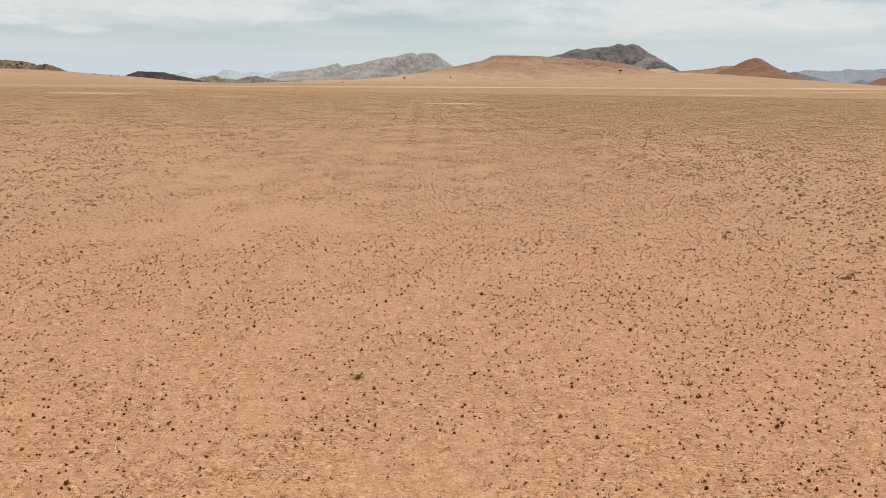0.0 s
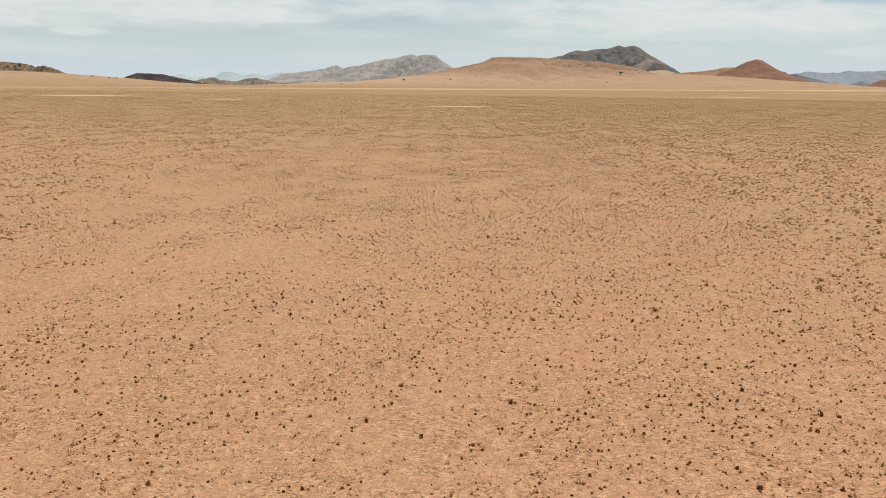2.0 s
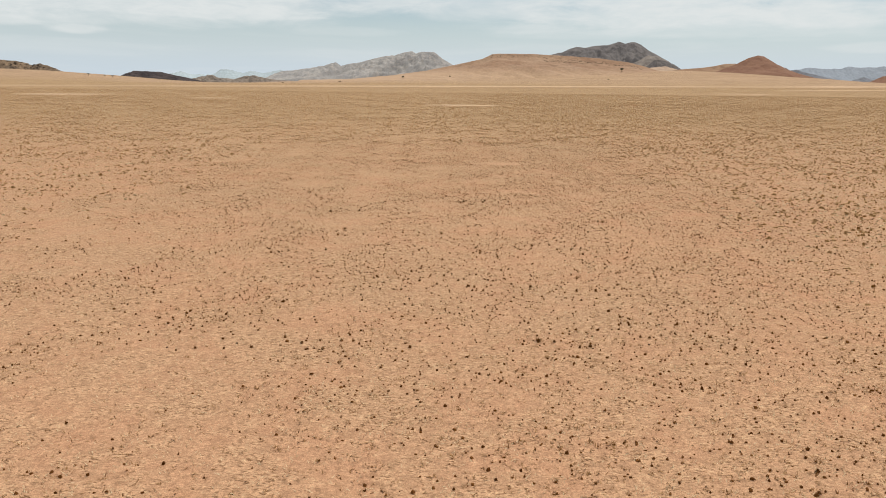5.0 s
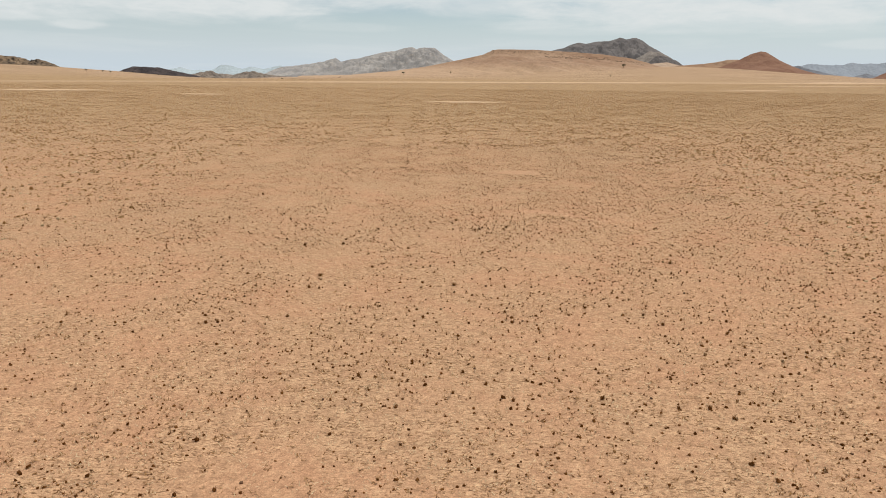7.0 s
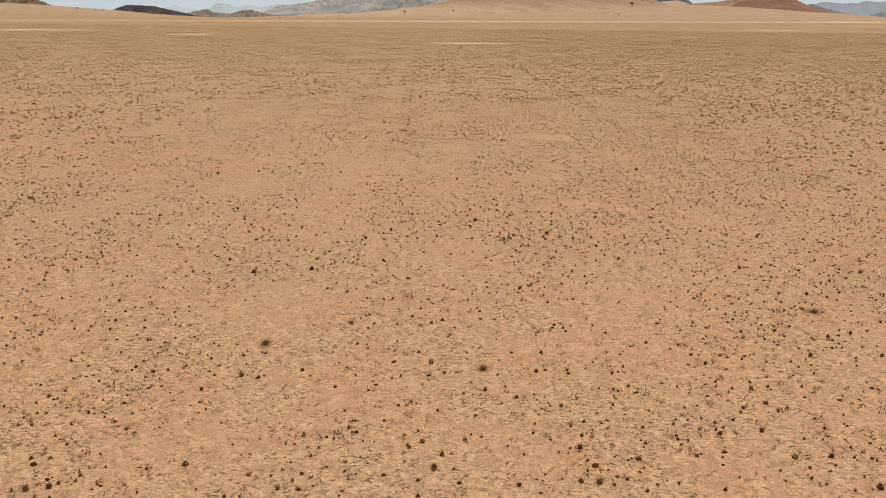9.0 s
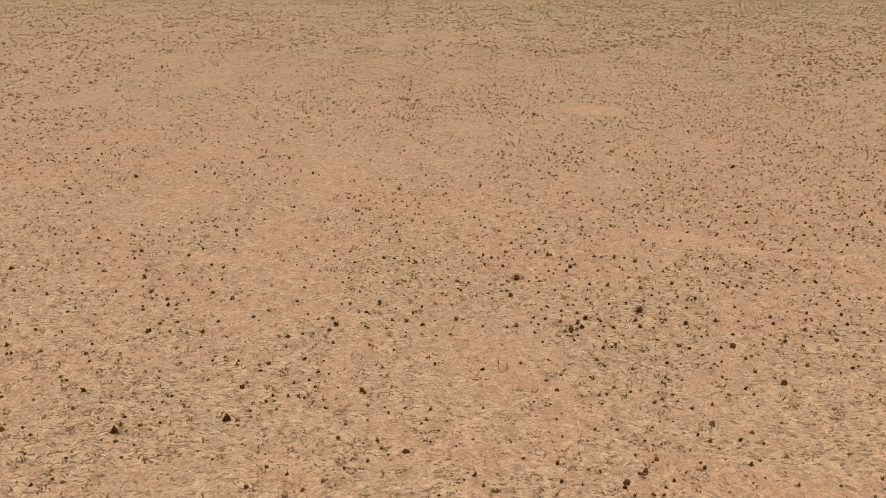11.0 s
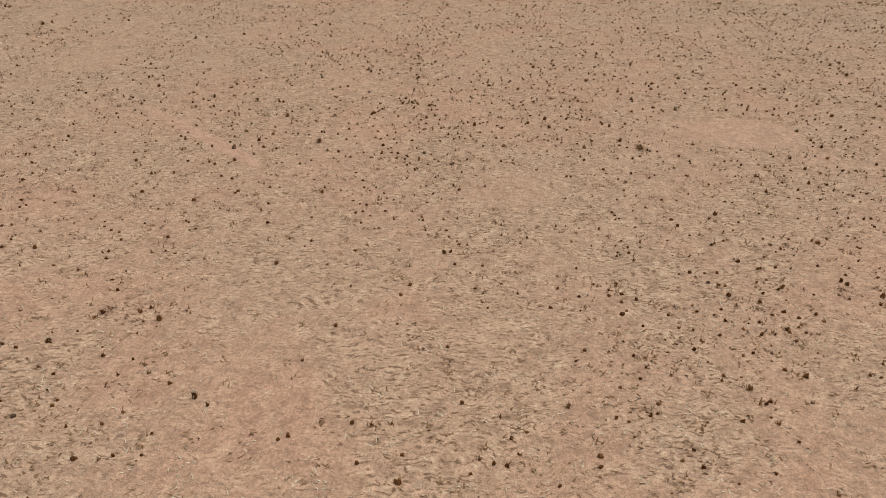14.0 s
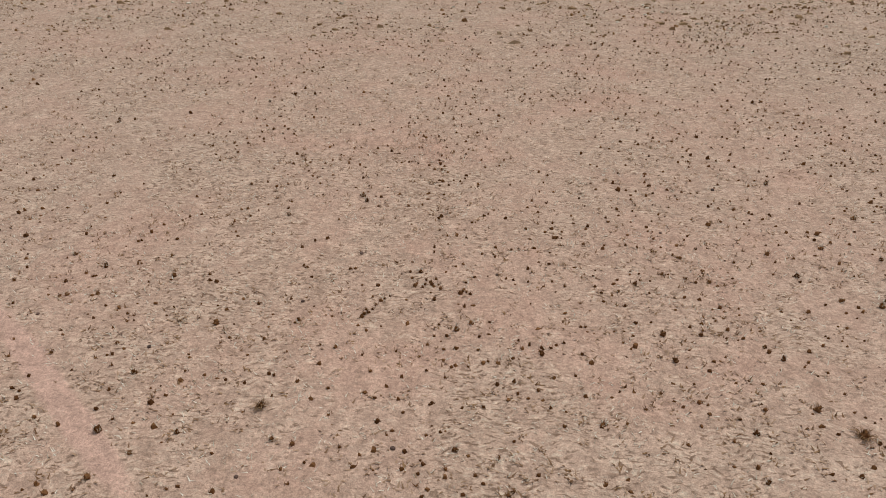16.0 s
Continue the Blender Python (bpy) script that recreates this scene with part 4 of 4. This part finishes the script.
SMALL_G = [
    (16.04, 87.29), (-6.75, 87.36), (5.71, 87.64), (-7.01, 87.72), (-6.27, 87.78), (4.24, 87.80), (4.70, 87.93), (6.06, 88.13), (4.99, 88.28),
    (16.95, 88.59), (0.22, 88.62), (5.11, 88.68), (6.36, 88.73), (3.48, 88.78), (11.39, 88.84), (7.51, 88.84), (1.88, 88.85), (-7.46, 88.89),
    (6.09, 88.92), (2.96, 89.55), (3.84, 89.66), (0.26, 89.71), (4.55, 89.80), (4.97, 89.93), (0.73, 89.94), (-7.72, 89.97), (7.70, 90.10),
    (8.08, 90.22), (-9.44, 90.23), (5.38, 90.37), (-6.59, 90.46), (4.46, 90.56), (1.96, 90.64), (7.07, 90.70), (7.61, 90.73), (-7.73, 90.77),
    (1.33, 90.80), (2.21, 90.80), (-4.83, 90.85), (-10.58, 90.97), (-8.72, 91.35), (-9.22, 91.49), (2.58, 91.52), (-6.83, 91.53), (8.12, 91.68),
]
SMALL_H = [
    (2.41, 91.76), (-9.35, 92.08), (6.80, 92.12), (-10.10, 92.22), (-2.55, 92.23), (-8.61, 92.49), (12.22, 92.59), (-8.21, 92.61), (0.63, 92.83),
    (7.98, 93.24), (-3.18, 97.53), (-5.58, 97.76), (-8.09, 97.77), (1.60, 97.90), (-4.30, 98.98), (4.53, 99.04), (1.78, 99.09), (5.67, 99.13),
    (4.23, 99.20), (-1.73, 99.47), (-7.56, 99.94), (-3.88, 100.00), (-7.75, 100.23), (7.24, 100.45), (8.14, 100.50), (4.26, 100.60), (2.01, 101.20),
    (-2.58, 101.43), (6.34, 101.44), (4.67, 101.58), (7.08, 101.59), (5.55, 101.76), (5.12, 101.79), (7.52, 101.97), (8.42, 102.17), (-4.47, 102.20),
    (4.93, 102.51), (5.27, 102.57), (1.91, 102.88), (-11.90, 103.04), (-12.86, 103.22), (-5.55, 103.26), (4.16, 103.49), (-10.27, 105.87), (9.03, 106.41),
]
SMALL_I = [
    (3.50, 107.07), (-8.79, 107.32), (-6.89, 107.38), (-6.22, 107.40), (-1.89, 107.70), (-5.35, 107.87), (-0.54, 107.93), (-2.89, 108.04), (-4.56, 108.36),
    (1.79, 108.41), (-9.10, 108.45), (3.53, 108.54), (4.68, 108.59), (-3.86, 108.66), (-3.24, 108.70), (-8.67, 108.84), (-4.05, 108.94), (-7.85, 109.05),
    (-0.03, 109.18), (1.16, 109.21), (-8.69, 109.30), (-5.24, 109.36), (1.81, 109.41), (-1.24, 109.44), (-10.22, 109.52), (-7.58, 109.61), (-5.01, 109.64),
    (-6.46, 109.66), (1.25, 109.75), (-5.57, 109.77), (-6.01, 109.88), (-2.12, 109.92), (0.65, 109.94), (-1.83, 110.02), (-3.03, 110.04), (-4.36, 110.12),
    (3.77, 110.13), (-10.16, 110.14), (-3.37, 110.20), (-5.29, 110.24), (-0.75, 110.26), (-2.38, 110.44), (-11.08, 110.47), (-4.57, 110.54), (1.62, 110.55),
]
SMALL_J = [
    (-0.43, 110.63), (-3.97, 110.68), (-5.10, 110.71), (-3.10, 110.78), (-7.12, 110.80), (-3.42, 110.90), (-9.40, 110.92), (2.00, 110.94), (-1.31, 110.97),
    (-2.46, 111.19), (3.57, 111.20), (-9.31, 111.35), (-5.97, 111.46), (-3.24, 111.50), (-11.75, 111.54), (-0.43, 111.67), (2.24, 111.72), (-6.87, 111.87),
    (-10.22, 111.95), (4.57, 111.98), (-2.78, 112.09), (-12.20, 112.29), (0.42, 112.38), (4.02, 112.44), (-10.81, 112.64), (-8.91, 112.66), (-3.83, 112.75),
    (-3.48, 112.80), (-6.04, 112.91), (-0.73, 112.97), (-0.11, 113.00), (-5.29, 113.29), (-6.31, 113.32), (1.37, 113.52), (-1.47, 113.53), (-2.87, 113.59),
    (3.77, 113.75), (-2.18, 113.92), (-10.28, 113.96), (-2.47, 114.01), (-6.52, 114.02), (3.05, 114.15), (-11.60, 114.17), (-3.54, 114.25), (-6.29, 114.32),
]
SMALL_K = [
    (4.43, 114.42), (-6.03, 114.45), (-0.18, 114.62), (0.78, 114.65), (6.40, 114.93), (1.47, 115.00), (-13.73, 115.01), (-8.38, 115.01), (5.49, 115.12),
    (2.29, 115.22), (-5.93, 115.32), (-4.59, 115.48), (-3.54, 115.51), (5.33, 115.51), (-0.81, 115.54), (-11.84, 115.66), (2.94, 115.79), (3.26, 115.98),
    (-12.24, 116.08), (-4.00, 116.18), (-11.77, 116.24), (-13.55, 116.28), (3.74, 116.61), (-1.26, 116.68), (-3.50, 116.77), (-3.88, 116.83), (5.52, 117.08),
    (-12.41, 117.17), (4.26, 117.19), (2.44, 117.23), (4.63, 117.25), (-3.40, 117.35), (1.22, 117.44), (-2.63, 117.48), (-6.56, 117.66), (-10.52, 117.71),
    (1.85, 117.75), (-0.90, 117.79), (7.02, 117.89), (-14.44, 118.22), (-3.85, 118.27), (4.80, 118.36), (-0.99, 118.44), (-6.27, 118.46), (-2.47, 118.60),
]
SMALL_L = [
    (-4.34, 118.62), (-14.36, 118.69), (-9.56, 118.87), (6.58, 118.89), (5.09, 118.94), (-2.59, 119.07), (4.50, 119.18), (-15.92, 119.25), (-10.43, 119.27),
    (-10.72, 119.33), (-15.00, 119.42), (-9.87, 119.52), (-9.46, 119.52), (4.07, 119.52), (-6.11, 119.56), (2.20, 119.59), (0.27, 119.62), (7.59, 119.63),
    (-1.86, 119.64), (-15.05, 119.88), (-9.10, 119.88), (-11.25, 119.95), (4.62, 120.03), (-10.72, 120.08), (8.82, 120.27), (-9.31, 120.42), (-4.81, 120.59),
    (-8.59, 120.71), (6.75, 120.73), (-3.39, 120.89), (2.56, 120.92), (-13.61, 121.11), (7.73, 121.15), (2.17, 121.46), (4.02, 121.62), (5.32, 121.73),
    (-8.01, 121.74), (-7.64, 121.78), (-4.94, 122.01), (-2.74, 122.01), (-2.09, 122.36), (-9.26, 122.38), (1.72, 122.40), (3.92, 123.49), (-12.24, 123.64),
]
SMALL_M = [
    (6.75, 123.64), (5.71, 123.86), (8.31, 123.93), (1.83, 123.94), (-18.52, 124.02), (9.38, 124.02), (-1.02, 124.13), (-1.77, 124.92), (1.14, 125.13),
    (-2.73, 125.82), (11.21, 125.97), (0.74, 126.45), (0.27, 126.87), (10.74, 128.80),
]

for n, (x, y) in enumerate(LARGE_A + LARGE_B + LARGE_C + LARGE_D + LARGE_E + LARGE_N + LARGE_O):
    if n % 5 == 4:
        stone(x, y, pick.uniform(0.6, 0.85))
    else:
        tuft(x, y, pick.uniform(0.68, 1.0))
places = np.array(SMALL_A + SMALL_B + SMALL_C + SMALL_D + SMALL_E + SMALL_F + SMALL_G + SMALL_H + SMALL_I + SMALL_J + SMALL_K + SMALL_L + SMALL_M + SMALL_N + SMALL_O + SMALL_P + SMALL_Q)
size = np.exp(rng.normal(-3.42, 0.22, len(places)))
stuff("small_stubs", "small dark stubs of dead grass between the tufts", join(mounds(places[:, 0], places[:, 1], size, size * rng.uniform(1.2, 2.0, len(places)), 7), blades(places[:, 0], places[:, 1], 8, (0.05, 0.14), (0.005, 0.012), (5, 55), 0.02)), STUB)


for n, (x, y, wide) in enumerate([(-4.29, 77.0, 0.6), (3.66, 109.16, 0.5), (-6.02, 109.11, 0.34), (11.8, 45.93, 0.5), (1.56, 89.03, 0.45), (1.6, 75.8, 0.4), (1.42, 28.63, 0.6), (5.5, 59.1, 0.4), (4.48, 87.4, 0.4), (11.76, 79.85, 0.6)]):
    dead_bush(x, y, wide, n + 1)

# ---- trees on the far slope ----
def thorn_tree(x, y, tall, seed):
    """A thorn tree: tapered trunk, forking limbs and a ragged flat crown."""
    r = random.Random(seed)
    root = new("thorn_tree")
    height, crest_y, front = SLOPES["ochre_hill"]
    foot = max(float(ground_z(np.float64(x), np.float64(y))), height(x, (y - crest_y) / front) if abs(y - crest_y) < front and -500 < x < 740 else -99.0)
    root.matrix_world = Matrix.Translation((x, y, foot - 0.05))
    tagged(root, "small dark thorn tree on the far slope", "tree", "trees on the far slope")
    bm = bmesh.new()
    ends = []

    def limb(a, b, ra, rb):
        way = Vector(b) - Vector(a)
        m = Matrix.Translation((Vector(a) + Vector(b)) / 2) @ way.to_track_quat("Z", "Y").to_matrix().to_4x4()
        bmesh.ops.create_cone(bm, segments=7, radius1=ra, radius2=rb, depth=way.length, matrix=m)

    fork = (r.uniform(-0.1, 0.1) * tall, 0, 0.42 * tall)
    limb((0, 0, -0.1), fork, 0.05 * tall, 0.033 * tall)
    for i in range(5):
        a = i * 1.257 + r.uniform(-0.3, 0.3)
        end = (fork[0] + 0.3 * tall * math.cos(a), 0.3 * tall * math.sin(a), r.uniform(0.68, 0.85) * tall)
        limb(fork, end, 0.026 * tall, 0.01 * tall)
        ends.append(end)
    me = bpy.data.meshes.new("trunk")
    bm.to_mesh(me)
    bm.free()
    me.materials.append(BARK)
    part("trunk", me, root)
    verts, faces = [], []
    for end in ends + [(fork[0], 0, 0.85 * tall)]:
        for _ in range(60):
            c = Vector(end) + Vector((r.gauss(0, 0.12), r.gauss(0, 0.12), r.gauss(0, 0.055))) * tall
            s = r.uniform(0.025, 0.06) * tall
            turn = Euler((r.uniform(0, 6), r.uniform(0, 6), r.uniform(0, 6))).to_matrix()
            at = len(verts)
            verts += [tuple(c + turn @ Vector(v) * s) for v in ((-1, -0.6, 0), (1, -0.6, 0.1), (1, 0.6, 0), (-1, 0.6, -0.1))]
            faces.append((at, at + 1, at + 2, at + 3))
    part("crown", from_arrays("crown", verts, faces, GREEN), root, "ragged dark green crown")
    return root


for x, y, tall, seed in ((468, 2141, 12.0, 1), (-33, 1910, 5.5, 2), (-165, 2010, 7.5, 11), (-500, 2000, 5.5, 3), (-945, 1810, 6.5, 4), (-898, 1800, 5.0, 5), (-874, 1790, 5.5, 6), (-780, 1850, 5.0, 7), (-617, 1800, 5.0, 8), (-536, 1805, 4.5, 9), (320, 1600, 4.0, 10)):
    thorn_tree(x, y, tall, seed)
